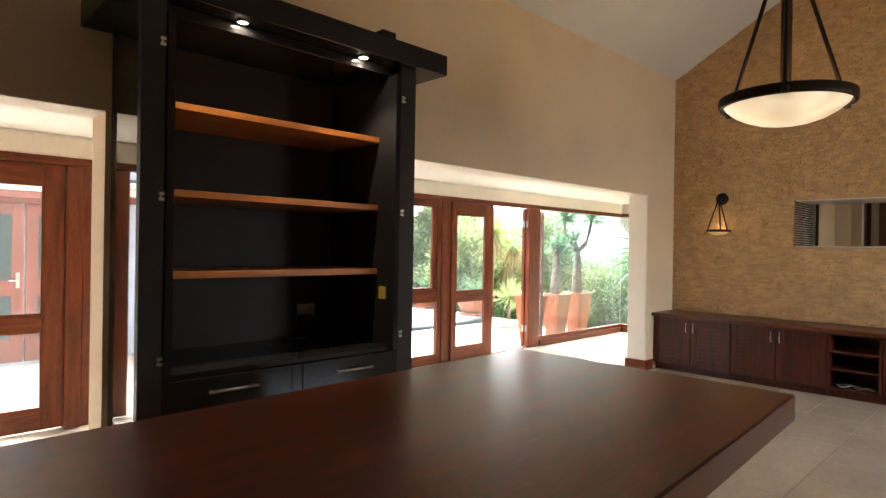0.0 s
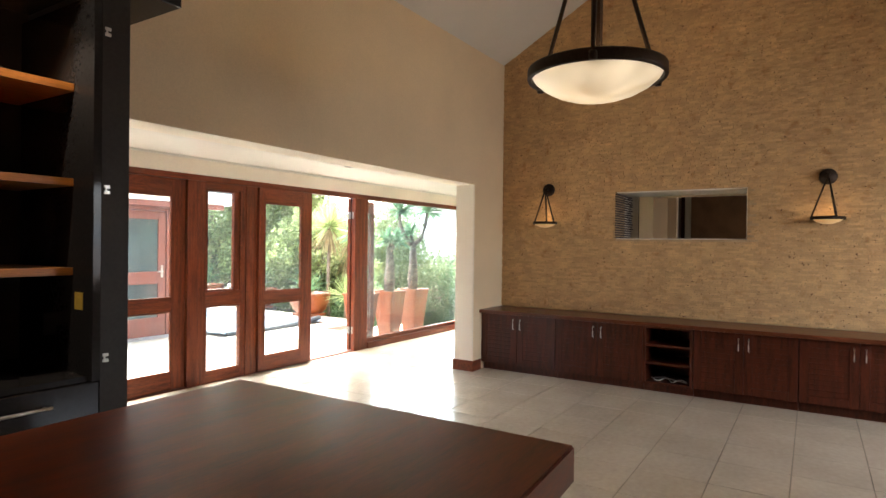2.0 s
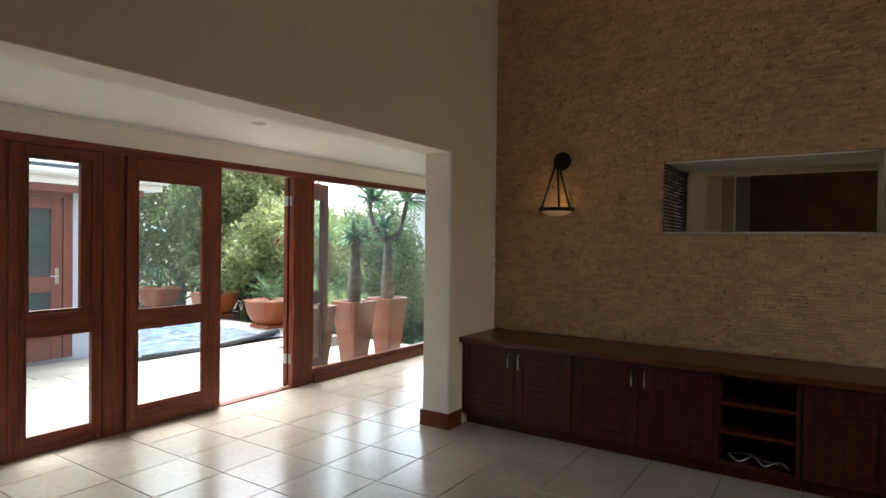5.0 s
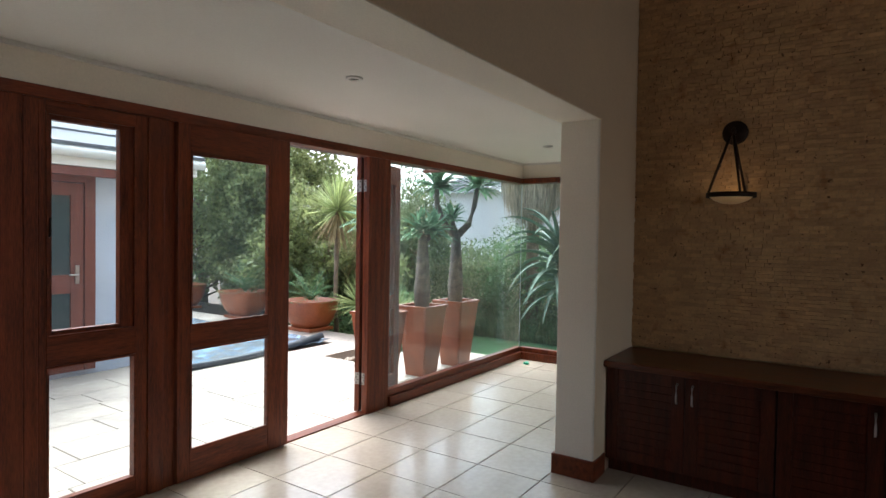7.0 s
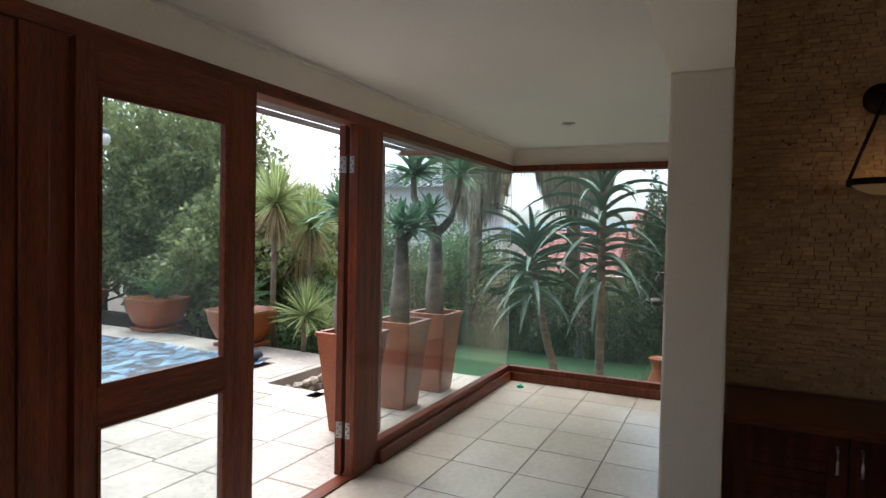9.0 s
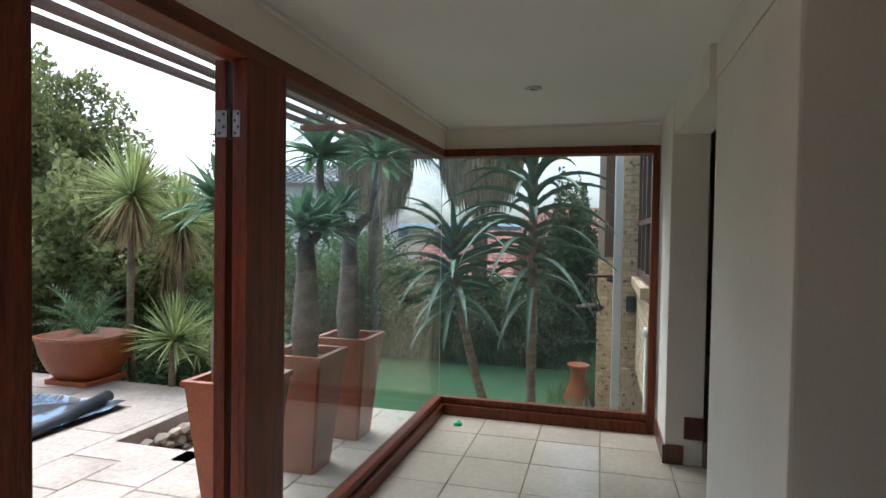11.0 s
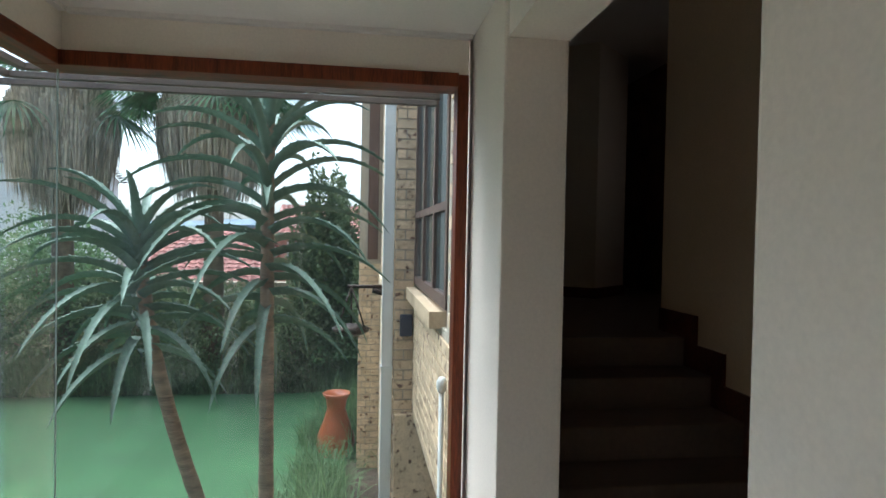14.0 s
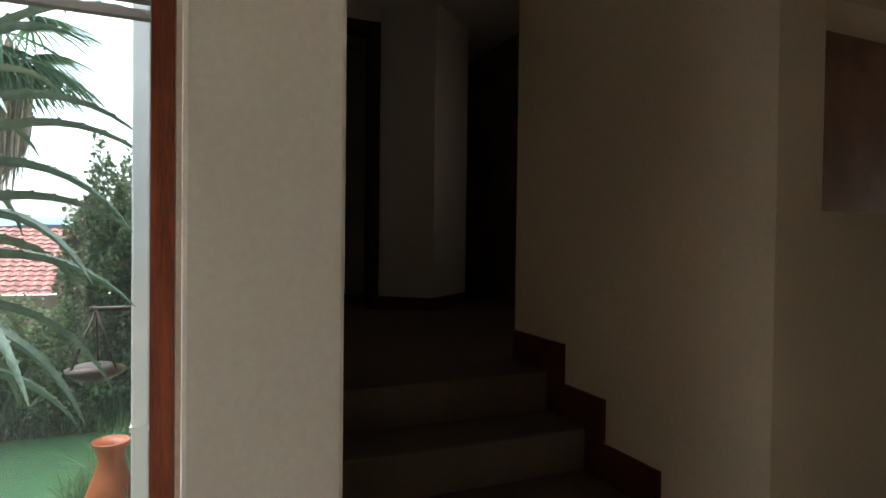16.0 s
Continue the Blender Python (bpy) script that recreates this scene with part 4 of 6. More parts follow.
setting("pool_basin", boxes((PX0 - 0.3, 7.95, -1.2, PX1 + 0.0, 12.9, -0.35)), VINYL, "dark pool basin under the cover")
# stone-lined pit in the patio
pit = thing("stone_pit", 9.0, 7.0, -0.6, "sunken planting pit lined with rounded stones", "planting pit")
PITSTONE = mat("pit_stone", (0.5, 0.42, 0.32), 0.85, vary=0.15, fine=30, bump=0.3, per_piece=0.2)
rs = random.Random(5)
for k in range(34):
    x = 8.45 + (k % 9) * 0.14 + rs.uniform(-0.02, 0.02)
    z = -0.42 + (k // 9) * 0.085
    sb = bmesh.new()
    bmesh.ops.create_icosphere(sb, subdivisions=1, radius=0.075)
    sb.transform(Matrix.Translation((x + (k // 9 % 2) * 0.06, PITY1 - 0.05, z)) @ Matrix.Diagonal((1.05, 0.7, 0.62, 1)))
    for v in sb.verts:
        v.co += Vector((rs.uniform(-1, 1), rs.uniform(-1, 1), rs.uniform(-1, 1))) * 0.012
    part("stone", sb, PITSTONE, pit)

WINGWOOD = mat("weathered_red_wood", (0.17, 0.04, 0.022), 0.5, vary=0.2, stretch=(6, 6, 0.5))
# the other wing of the house across the patio
WY = 8.74
wing = thing("house_wing", 3.5, WY, -0.05, "pale blue rendered house wing with wooden doors", "house")
part("wall", boxes((-5, WY, -0.3, 6.78, WY + 0.25, 2.45), (6.53, WY + 0.25, -0.3, 6.78, 13.0, 2.45)), WINGWALL, wing)
part("fascia", boxes((-5.3, WY - 0.42, 2.19, 7.2, WY - 0.39, 2.37), (-5.3, WY - 0.39, 2.19, 7.2, WY + 0.0, 2.21)), WHITEPAINT, wing)
part("eaves_beam", boxes((-5.2, WY - 0.4, 2.095, 6.95, WY - 0.33, 2.186), bevel=0.005), WINGWOOD, wing, "red-brown timber beam under the eaves")
gut = bmesh.new()
tube(gut, [(-5.3, WY - 0.47, 2.33), (7.25, WY - 0.47, 2.33)], 0.055, 10)
part("gutter", gut, WHITEPAINT, wing)
rf = bmesh.new()
for k in range(14):
    y0, z0 = WY - 0.5 + k * 0.3, 2.385 + k * 0.17
    ext = 7.25 - k * 0.28
    q = [(-5.4, y0, z0), (ext, y0, z0), (ext - 0.28, y0 + 0.34, z0 + 0.17), (-5.4, y0 + 0.34, z0 + 0.17)]
    lo = [rf.verts.new((a, b, c)) for a, b, c in q]
    hi = [rf.verts.new((a, b, c + 0.035)) for a, b, c in q]
    rf.faces.new(lo[::-1]), rf.faces.new(hi)
    for i in range(4):
        rf.faces.new((lo[i], lo[(i + 1) % 4], hi[(i + 1) % 4], hi[i]))
part("roof", rf, ROOF, wing, "grey tiled roof")


def wing_door(x0, x1):
    d = part("door", boxes((x0, WY - 0.05, 0.0, x0 + 0.13, WY - 0.002, 2.04), (x1 - 0.13, WY - 0.05, 0.0, x1, WY - 0.002, 2.04), (x0 + 0.13, WY - 0.05, 0.0, x1 - 0.13, WY - 0.002, 0.3), (x0 + 0.13, WY - 0.05, 0.85, x1 - 0.13, WY - 0.002, 1.05), (x0 + 0.13, WY - 0.05, 1.9, x1 - 0.13, WY - 0.002, 2.04), bevel=0.003), WINGWOOD, wing, "reddish wooden glazed door")
    g = part("pane", boxes((x0 + 0.13, WY - 0.03, 0.3, x1 - 0.13, WY - 0.025, 0.85), (x0 + 0.13, WY - 0.03, 1.05, x1 - 0.13, WY - 0.025, 1.9)), WINGGLASS, d)
    h = bmesh.new()
    box(h, x1 - 0.085, WY - 0.058, 0.95, x1 - 0.045, WY - 0.05, 1.15)
    tube(h, [(x1 - 0.065, WY - 0.05, 1.05), (x1 - 0.065, WY - 0.09, 1.05), (x1 - 0.16, WY - 0.09, 1.05)], 0.009)
    part("handle", h, STEEL, d)


WINGGLASS = mat("dark_reflecting_glass", (0.05, 0.07, 0.07), 0.04, vary=0.1)
for x0 in (-0.2, 0.75, 2.0, 2.95, 4.2, 5.15):
    wing_door(x0, x0 + 0.93)
part("door_frame", boxes((-0.35, WY - 0.06, 0, -0.202, WY - 0.002, 2.15), (1.69, WY - 0.06, 0, 1.998, WY - 0.002, 2.15), (3.89, WY - 0.06, 0, 4.198, WY - 0.002, 2.15), (6.09, WY - 0.06, 0, 6.2, WY - 0.002, 2.15), (-0.202, WY - 0.06, 2.045, 6.09, WY - 0.002, 2.15)), WINGWOOD, wing)

# timber pergola round the sunroom
SLATW = mat("weathered_slat", (0.16, 0.12, 0.1), 0.7, vary=0.2)
RAFTER = mat("red_rafter", (0.24, 0.09, 0.055), 0.6, vary=0.2)
pg = thing("pergola", 8.0, 5.7, 2.3, "slatted timber sun screen fixed along the eaves", "pergola")
for k in range(4):
    y = 5.39 + k * 0.165
    x = 9.95 + k * 0.175
    part("slat", boxes((4.9, y, 2.305, x + 0.042, y + 0.042, 2.337), bevel=0.003), SLATW, pg)
    part("slat", boxes((x, 3.47, 2.305, x + 0.042, y - 0.002, 2.337), bevel=0.003), SLATW, pg)
for x in (3.75, 6.15, 8.58):
    part("rafter", boxes((x, YO + 0.111, 2.268, x + 0.055, 5.95, 2.304), bevel=0.003), RAFTER, pg)
setting("roof_eaves", boxes((-5, YO + 0.0, 2.56, XE + 0.13, YO + 0.13, 2.75), (XE, 3.42, 2.56, XE + 0.13, YO, 2.75)), WHITEPAINT, "painted eaves board above the glazing")
setting("roof_sunroom", boxes((-5, YN2, 2.75, XE + 0.15, YO + 0.15, 2.85)), ROOF, "flat roof over the sunroom")

# brick flank of the house with windows
flank = thing("brick_flank", 11.5, 3.5, GZ, "cream clinker brick side wall with timber windows", "house wall")
part("backing", boxes((9.76, 3.417, 0.02, 11.93, 3.44, 1.0), (9.76, 3.417, 3.3, 11.93, 3.44, 4.4), (9.76, 3.417, 1.0, 10.1, 3.44, 3.3), (11.94, 3.417, GZ, 15.0, 3.605, 1.05), (11.94, 3.417, 3.2, 15.0, 3.605, 4.4), (11.94, 3.417, 1.05, 12.6, 3.605, 3.2), (13.6, 3.417, 1.05, 15.0, 3.605, 3.2), (15.0, 3.417, GZ, 17.2, 3.905, 4.4)), MORTAR, flank)


def timber_window(x0, x1, z0, z1, y):
    w = part("window", boxes((x0, y, z0, x0 + 0.07, y + 0.05, z1), (x1 - 0.07, y, z0, x1, y + 0.05, z1), (x0 + 0.07, y, z0, x1 - 0.07, y + 0.05, z0 + 0.07), (x0 + 0.07, y, z1 - 0.07, x1 - 0.07, y + 0.05, z1)), WINWOOD, flank, "dark timber window")
    n = 3
    for k in range(1, n):
        x = x0 + (x1 - x0) * k / n
        part("mullion", boxes((x - 0.03, y + 0.001, z0 + 0.07, x + 0.03, y + 0.049, z1 - 0.07)), WINWOOD, w)
    part("transom", boxes((x0 + 0.07, y + 0.002, z0 + 0.55, x1 - 0.07, y + 0.048, z0 + 0.6)), WINWOOD, w)
    part("pane", boxes((x0 + 0.07, y + 0.02, z0 + 0.07, x1 - 0.07, y + 0.026, z1 - 0.07)), WINGGLASS, w)


WINWOOD = mat("weathered_window_timber", (0.12, 0.065, 0.045), 0.6, vary=0.25, stretch=(6, 6, 0.5))
timber_window(10.1, 11.93, 1.12, 3.3, 3.40)
timber_window(12.6, 13.6, 1.12, 3.2, 3.52)
part("slit_window", boxes((14.975, 3.66, 1.2, 15.0, 3.68, 3.4), (14.975, 3.78, 1.2, 15.0, 3.80, 3.4), (14.975, 3.68, 1.2, 15.0, 3.78, 1.24), (14.98, 3.68, 1.24, 15.0, 3.78, 3.4)), WINWOOD, flank, "narrow dark timber window")
SILLM = mat("sill_brick", (0.6, 0.44, 0.28), 0.8, vary=0.15, fine=50, bump=0.3)
for k in range(14):
    x = 10.3 + k * 0.117
    sl = boxes((x, 3.40, 0.99, x + 0.107, 3.515, 1.09), bevel=0.006)
    part("sill_brick", sl, SILLM, flank)
for k in range(9):
    x = 12.58 + k * 0.117
    part("sill_brick", boxes((x, 3.52, 0.98, x + 0.107, 3.69, 1.09), bevel=0.006), SILLM, flank)
dp = bmesh.new()
box(dp, 11.955, 3.62, GZ, 12.04, 3.715, 4.3, bevel=0.012)
box(dp, 11.945, 3.618, 0.38, 12.05, 3.722, 0.41)
part("downpipe", dp, WHITEPAINT, flank, "white rectangular downpipe")
mb = boxes((11.86, 3.465, 0.68, 11.925, 3.565, 0.86), bevel=0.008)
part("meter_box", mb, mat("blue_black_box", (0.03, 0.035, 0.06), 0.4), flank, "small dark wall box")
tp = bmesh.new()
tube(tp, [(10.01, 3.475, GZ), (10.01, 3.475, -0.4), (10.01, 3.475, 0.73)], 0.014)
tube(tp, [(10.01, 3.475, 0.7), (10.01, 3.475, 0.725), (10.01, 3.475, 0.76), (10.01, 3.475, 0.78)], [0.018, 0.028, 0.028, 0.016])
part("standpipe", tp, WHITEPAINT, flank)
part("low_window", boxes((10.3, 2.99, GZ + 0.1, 11.5, 3.02, -0.35)), WINWOOD, flank)
part("undercroft_wall", boxes((9.76, 2.9, GZ, 11.9, 2.985, 0.0), (11.86, 2.985, GZ, 11.938, 3.6, 0.018)), BRICK, flank, "recessed brick wall under the overhang")
part("overhang_soffit", boxes((9.76, 2.985, -0.02, 11.86, 3.44, 0.018)), MORTAR, flank)
lp = thing("hanging_lamp", 12.65, 3.82, 0.6, "dark metal dish lamp hanging from a wall bracket", "outdoor lamp")
bk = bmesh.new()
tube(bk, [(12.65, 3.61, 1.03), (12.65, 4.02, 1.03)], 0.018)
tube(bk, [(12.65, 3.61, 0.95), (12.65, 3.78, 1.0)], 0.03)
part("bracket", bk, IRON, lp)
part("dish", lathe(bmesh.new(), [(0.0, 0.56), (0.1, 0.57), (0.17, 0.61), (0.18, 0.64), (0.1, 0.67), (0.0, 0.68)], 12.6, 3.98, 24), IRON, lp)
for a in (0, 2.1, 4.2):
    rd = bmesh.new()
    tube(rd, [(12.64, 3.98, 1.03), (12.6 + 0.15 * math.cos(a), 3.98 + 0.15 * math.sin(a), 0.64)], 0.008, 6)
    part("rod", rd, IRON, lp)


# ---- pots ----
def square_pot(x, y, zt=0.745, rt=0.205, rb=0.13):
    p = thing("tapered_pot", x, y, PZ, "tall tapered square terracotta planter on the patio", "planter", "tapered planters")
    bm = bmesh.new()
    prof = [(rb, PZ), (rt, zt - 0.03), (rt + 0.008, zt - 0.028), (rt + 0.008, zt), (rt - 0.03, zt), (rt - 0.04, zt - 0.06), (0.0, zt - 0.06)]
    rings = [[bm.verts.new((x + r * a, y + r * b, z)) for a, b in ((-1, -1), (1, -1), (1, 1), (-1, 1))] for r, z in prof[:-1]]
    for a, b in zip(rings, rings[1:]):
        for k in range(4):
            bm.faces.new((a[k], a[(k + 1) % 4], b[(k + 1) % 4], b[k]))
    bm.faces.new(rings[0][::-1])
    bmesh.ops.bevel(bm, geom=[e for e in bm.edges if abs(e.verts[0].co.z - e.verts[1].co.z) > 0.3], offset=0.012, segments=2, affect="EDGES")
    part("body", bm, TERRA, p)
    part("soil", boxes((x - rt + 0.035, y - rt + 0.035, zt - 0.1, x + rt - 0.035, y + rt - 0.035, zt - 0.058)), EARTH, p)
    return p


POTS = ((7.62, 5.78), (8.36, 5.77), (9.04, 5.75))
for x, y in POTS:
    square_pot(x, y)


def bowl_pot(x, y, s=1.0):
    p = thing("bowl_pot", x, y, PZ, "wide rounded terracotta bowl planter on a square foot", "planter", "bowl planters")
    part("foot", boxes((x - 0.3 * s, y - 0.3 * s, PZ, x + 0.3 * s, y + 0.3 * s, PZ + 0.06 * s), bevel=0.01), TERRA, p)
    z = PZ + 0.06 * s
    bm = lathe(bmesh.new(), [(0.0, z), (0.28 * s, z), (0.36 * s, z + 0.1 * s), (0.43 * s, z + 0.27 * s), (0.47 * s, z + 0.46 * s), (0.49 * s, z + 0.5 * s), (0.45 * s, z + 0.5 * s), (0.42 * s, z + 0.42 * s), (0.0, z + 0.42 * s)], x, y, 32)
    for v in bm.verts:
        a, b = v.co.x - x, v.co.y - y
        m = (abs(a) ** 4 + abs(b) ** 4) ** 0.25
        if m > 1e-6:
            k = math.hypot(a, b) / m * 0.94
            v.co.x, v.co.y = x + a * k, y + b * k
    part("bowl", bm, TERRA, p)


BOWLS = ((9.72, 9.02), (9.95, 11.0), (9.95, 13.0))
for x, y in BOWLS:
    bowl_pot(x, y, 0.88)
tagged(part("clay_urn", lathe(bmesh.new(), [(0.0, GZ + 0.03), (0.24, GZ + 0.03), (0.28, GZ + 0.1), (0.26, GZ + 0.3), (0.17, GZ + 0.55), (0.13, GZ + 0.68), (0.15, GZ + 0.82), (0.2, GZ + 0.9), (0.185, GZ + 0.91), (0.12, GZ + 0.8), (0.1, GZ + 0.6), (0.0, GZ + 0.5)], 15.5, 4.2, 32), TERRA), "waisted terracotta urn standing beside the lawn", "urn")


# ---- plants ----
class Strips:
    """Collects leaf blades as quads for one mesh."""

    def __init__(self):
        self.v, self.f = [], []

    def blade(self, root, way, length, width, droop, n=5, fold=0.25, taper=0.15, swell=0.0):
        """A blade from root, that bends down by droop on its way."""
        d = Vector(way).normalized()
        p = Vector(root)
        side = d.cross(Vector((0, 0, 1)))
        side = side.normalized() if side.length > 1e-3 else Vector((1, 0, 0))
        base = len(self.v)
        for k in range(n + 1):
            t = k / n
            w = width * (taper + (1 - taper) * (1 - t) ** 0.7) * (1 + swell * math.sin(math.pi * t)) if t < 1 else width * 0.04
            up = side.cross(d).normalized()
            self.v += [tuple(p - side * w / 2 + up * w * fold), tuple(p), tuple(p + side * w / 2 + up * w * fold)]
            if k < n:
                p = p + d * (length / n)
                d = (d + Vector((0, 0, -droop / n))).normalized()
        for k in range(n):
            a = base + 3 * k
            self.f += [(a, a + 1, a + 4, a + 3), (a + 1, a + 2, a + 5, a + 4)]

    def make(self, name, material, parent=None, smooth=True):
        base = BASE.get(parent.name, Vector()) if parent else Vector()
        return raw(name, [(x - base.x, y - base.y, z - base.z) for x, y, z in self.v], self.f, material, parent, smooth)


def leaf_cloud(centres, radii, count, size, rng, squash=0.8):
    """Small folded leaves scattered on clumps; returns verts and faces."""
    c = np.array(centres)
    r = np.array(radii)
    pick = rng.integers(0, len(c), count)
    d = rng.normal(size=(count, 3))
    d /= np.linalg.norm(d, axis=1, keepdims=True)
    d[:, 2] *= squash
    pos = c[pick] + d * (r[pick] * rng.uniform(0.55, 1.05, count) ** 0.6)[:, None]
    a = rng.normal(size=(count, 3)) + d * 0.8
    a /= np.linalg.norm(a, axis=1, keepdims=True)
    b = np.cross(a, rng.normal(size=(count, 3)))
    b /= np.linalg.norm(b, axis=1, keepdims=True)
    s = size * rng.uniform(0.6, 1.3, count)[:, None]
    v = np.empty((count * 4, 3))
    v[0::4], v[1::4], v[2::4], v[3::4] = pos - a * s, pos + b * s * 0.45, pos + a * s, pos - b * s * 0.45
    i = np.arange(count) * 4
    return v, np.stack([i, i + 1, i + 2, i + 3], 1)


def leaf_dome(base, height, spread, count, size, rng, low, seed):
    """Leaves over a lumpy dome-shaped crown, thickest at its surface; returns verts and faces."""
    d = rng.normal(size=(count, 3))
    d /= np.linalg.norm(d, axis=1, keepdims=True)
    ph = rng.uniform(0, 6.28, (9, 3))
    fr = rng.uniform(1.5, 6.5, (9, 3)) * rng.choice([-1, 1], (9, 3))
    lump = sum(np.sin((d * fr[k] + ph[k]).sum(1) * (1.0 + 0.25 * k)) * (0.11 / (1 + 0.18 * k)) for k in range(9))
    deep = 1.0 - 0.5 * rng.uniform(0, 1, count) ** 2.4
    tuft = 1.0 + 0.03 * rng.normal(size=count)
    rad = (0.92 + lump) * deep * tuft
    mid = height * (0.5 + low * 0.5)
    pos = d * rad[:, None] * np.array([spread, spread, height - mid]) + np.array([0, 0, mid])
    pos[:, 2] = np.maximum(pos[:, 2], 0.02)
    pos += np.array(base)
    a = rng.normal(size=(count, 3)) + d * 0.9
    a /= np.linalg.norm(a, axis=1, keepdims=True)
    b = np.cross(a, rng.normal(size=(count, 3)))
    b /= np.linalg.norm(b, axis=1, keepdims=True)
    s = size * rng.uniform(0.5, 1.25, count)[:, None]
    v = np.empty((count * 4, 3))
    v[0::4], v[1::4], v[2::4], v[3::4] = pos - a * s, pos + b * s * 0.5, pos + a * s, pos - b * s * 0.5
    i = np.arange(count) * 4
    return v, np.stack([i, i + 1, i + 2, i + 3], 1)


def tree(name, x, y, z, height, spread, leaves, size, material, label, seed, low=0.15, group=""):
    """A bushy tree: trunk, limbs, and a crown of leaf clumps with gaps."""
    rng = np.random.default_rng(seed)
    r = random.Random(seed)
    t = thing(name, x, y, z, label, "tree" if height > 2.2 else "shrub", group)
    trunk = bmesh.new()
    tube(trunk, [(x, y, z - 0.1), (x + 0.05, y, z + height * 0.25), (x, y + 0.06, z + height * 0.55)], [0.05 * height ** 0.5 + 0.03, 0.04 * height ** 0.5, 0.03], 8)
    centres, radii = [], []
    for k in range(int(60 + spread * 45)):
        a, u = r.uniform(0, 6.283), r.uniform(low, 1.0)
        prof = math.sin(min(1.0, (u * 0.85 + 0.18)) * math.pi) ** 0.6
        rad = spread * prof * r.uniform(0.3, 1.0)
        p = (x + rad * math.cos(a), y + rad * math.sin(a), z + height * u * r.uniform(0.9, 1.02))
        centres.append(p)
        radii.append(r.uniform(0.14, 0.36) * (0.5 + spread * 0.35))
        if k % 4 == 0:
            tube(trunk, [(x, y, z + height * 0.3 * u), ((x + p[0]) / 2, (y + p[1]) / 2, z + height * u * 0.7), p], [0.03, 0.02, 0.006], 5)
    part("trunk", trunk, BARK, t)
    v, f = leaf_dome((x, y, z), height, spread, int(leaves * 1.6), size, rng, low, seed)
    v -= np.array([x, y, z])
    raw("crown", v.tolist(), f.tolist(), material, t)
    return t


tree("conifer", 19.4, 4.55, GZ, 4.3, 0.75, 12000, 0.06, LEAF_DARK, "dark narrow conifer beside the lawn", 77, 0.0)
# tall dense trees behind the pool
for k, (x, y, h, s, n) in enumerate(((11.6, 10.6, 2.8, 1.5, 15000), (12.1, 12.7, 4.55, 1.6, 30000), (12.0, 15.4, 5.2, 2.4, 20000), (9.6, 16.6, 5.0, 2.3, 15000), (14.9, 13.6, 3.9, 1.7, 14000), (7.0, 18.5, 4.6, 2.4, 10000), (17.2, 14.2, 4.2, 2.0, 12000), (16.9, 12.3, 4.7, 1.45, 14000))):
    tree("garden_tree", x, y, -0.35 if y > 10.4 and x < 13 else GZ if x > 13 else -0.9, h, s, n, 0.06, LEAF_TREE if k % 2 == 0 or k == 1 else LEAF_DARK, "dense small-leaved evergreen garden tree", 11 + k, 0.02, "evergreen trees")
# shrubs along the boundary and behind the pots
for k, (x, y, z, h, s, n) in enumerate(((11.2, 8.6, -1.3, 1.9, 1.0, 7000), (13.9, 13.0, GZ, 2.2, 0.9, 5000), (19.9, 12.4, GZ, 2.7, 1.4, 9000), (20.2, 10.4, GZ, 3.0, 1.4, 8000), (20.0, 8.8, GZ, 2.5, 1.3, 7000), (19.9, 6.9, GZ, 2.2, 1.2, 7000), (15.6, 13.2, GZ, 2.6, 1.2, 7000), (17.9, 13.2, GZ, 2.8, 1.2, 7000),
                                        (19.7, 5.2, GZ, 1.9, 1.1, 6000), (19.5, 3.6, GZ, 2.6, 1.2, 6000), (17.6, 3.0, GZ, 4.0, 1.0, 8000), (19.2, 2.2, GZ, 4.4, 1.1, 8000), (22.5, 11.5, GZ, 3.6, 1.8, 7000))):
    tree("garden_shrub", x, y, z, h, s, n, 0.055, LEAF_DARK if k % 3 else LEAF_STRAP, "dark green leafy garden shrub by the boundary", 40 + k, 0.0, "boundary shrubs")


def sphere_way(r, lo, hi):
    a, e = r.uniform(0, 6.283), math.radians(r.uniform(lo, hi))
    return Vector((math.cos(a) * math.cos(e), math.sin(a) * math.cos(e), math.sin(e)))


def yucca(x, y, z, zc, radius, n, seed, dry=True):
    r = random.Random(seed)
    t = thing("yucca", x, y, z, "spiky yucca with a ball of sword leaves", "yucca", "yuccas")
    if zc - z > 0.6:
        tr = bmesh.new()
        tube(tr, [(x + 0.06, y, z - 0.1), (x, y + 0.03, (z + zc) / 2), (x, y, zc)], [0.045, 0.035, 0.045], 8)
        part("trunk", tr, BARK, t)
    s = Strips()
    for k in range(n):
        w = sphere_way(r, -30, 88)
        s.blade(Vector((x, y, zc)) + w * 0.04, w, radius * r.uniform(0.85, 1.15), 0.03, r.uniform(0.0, 0.22), 4, 0.3, 0.3)
    s.make("leaves", LEAF_YUC, t)
    if dry:
        s = Strips()
        for k in range(n // 2):
            w = sphere_way(r, -85, -35)
            s.blade(Vector((x, y, zc - 0.05)) + w * 0.04, w, radius * r.uniform(0.7, 1.15), 0.026, r.uniform(0.3, 0.9), 4, 0.3)
        tagged(s.make("dry_leaves", LEAF_DRY, t), "hanging dry leaves")


yucca(10.15, 8.85, -0.9, 1.92, 0.62, 190, 1)
yucca(10.75, 8.7, -1.2, 1.65, 0.6, 170, 2)
yucca(9.85, 8.05, -0.5, 0.42, 0.46, 130, 3, False)
yucca(10.2, 7.65, -0.6, 0.3, 0.34, 100, 4, False)
yucca(10.4, 8.2, -0.7, 0.15, 0.4, 90, 5, False)
yucca(11.1, 9.2, -1.2, 1.2, 0.5, 110, 6)


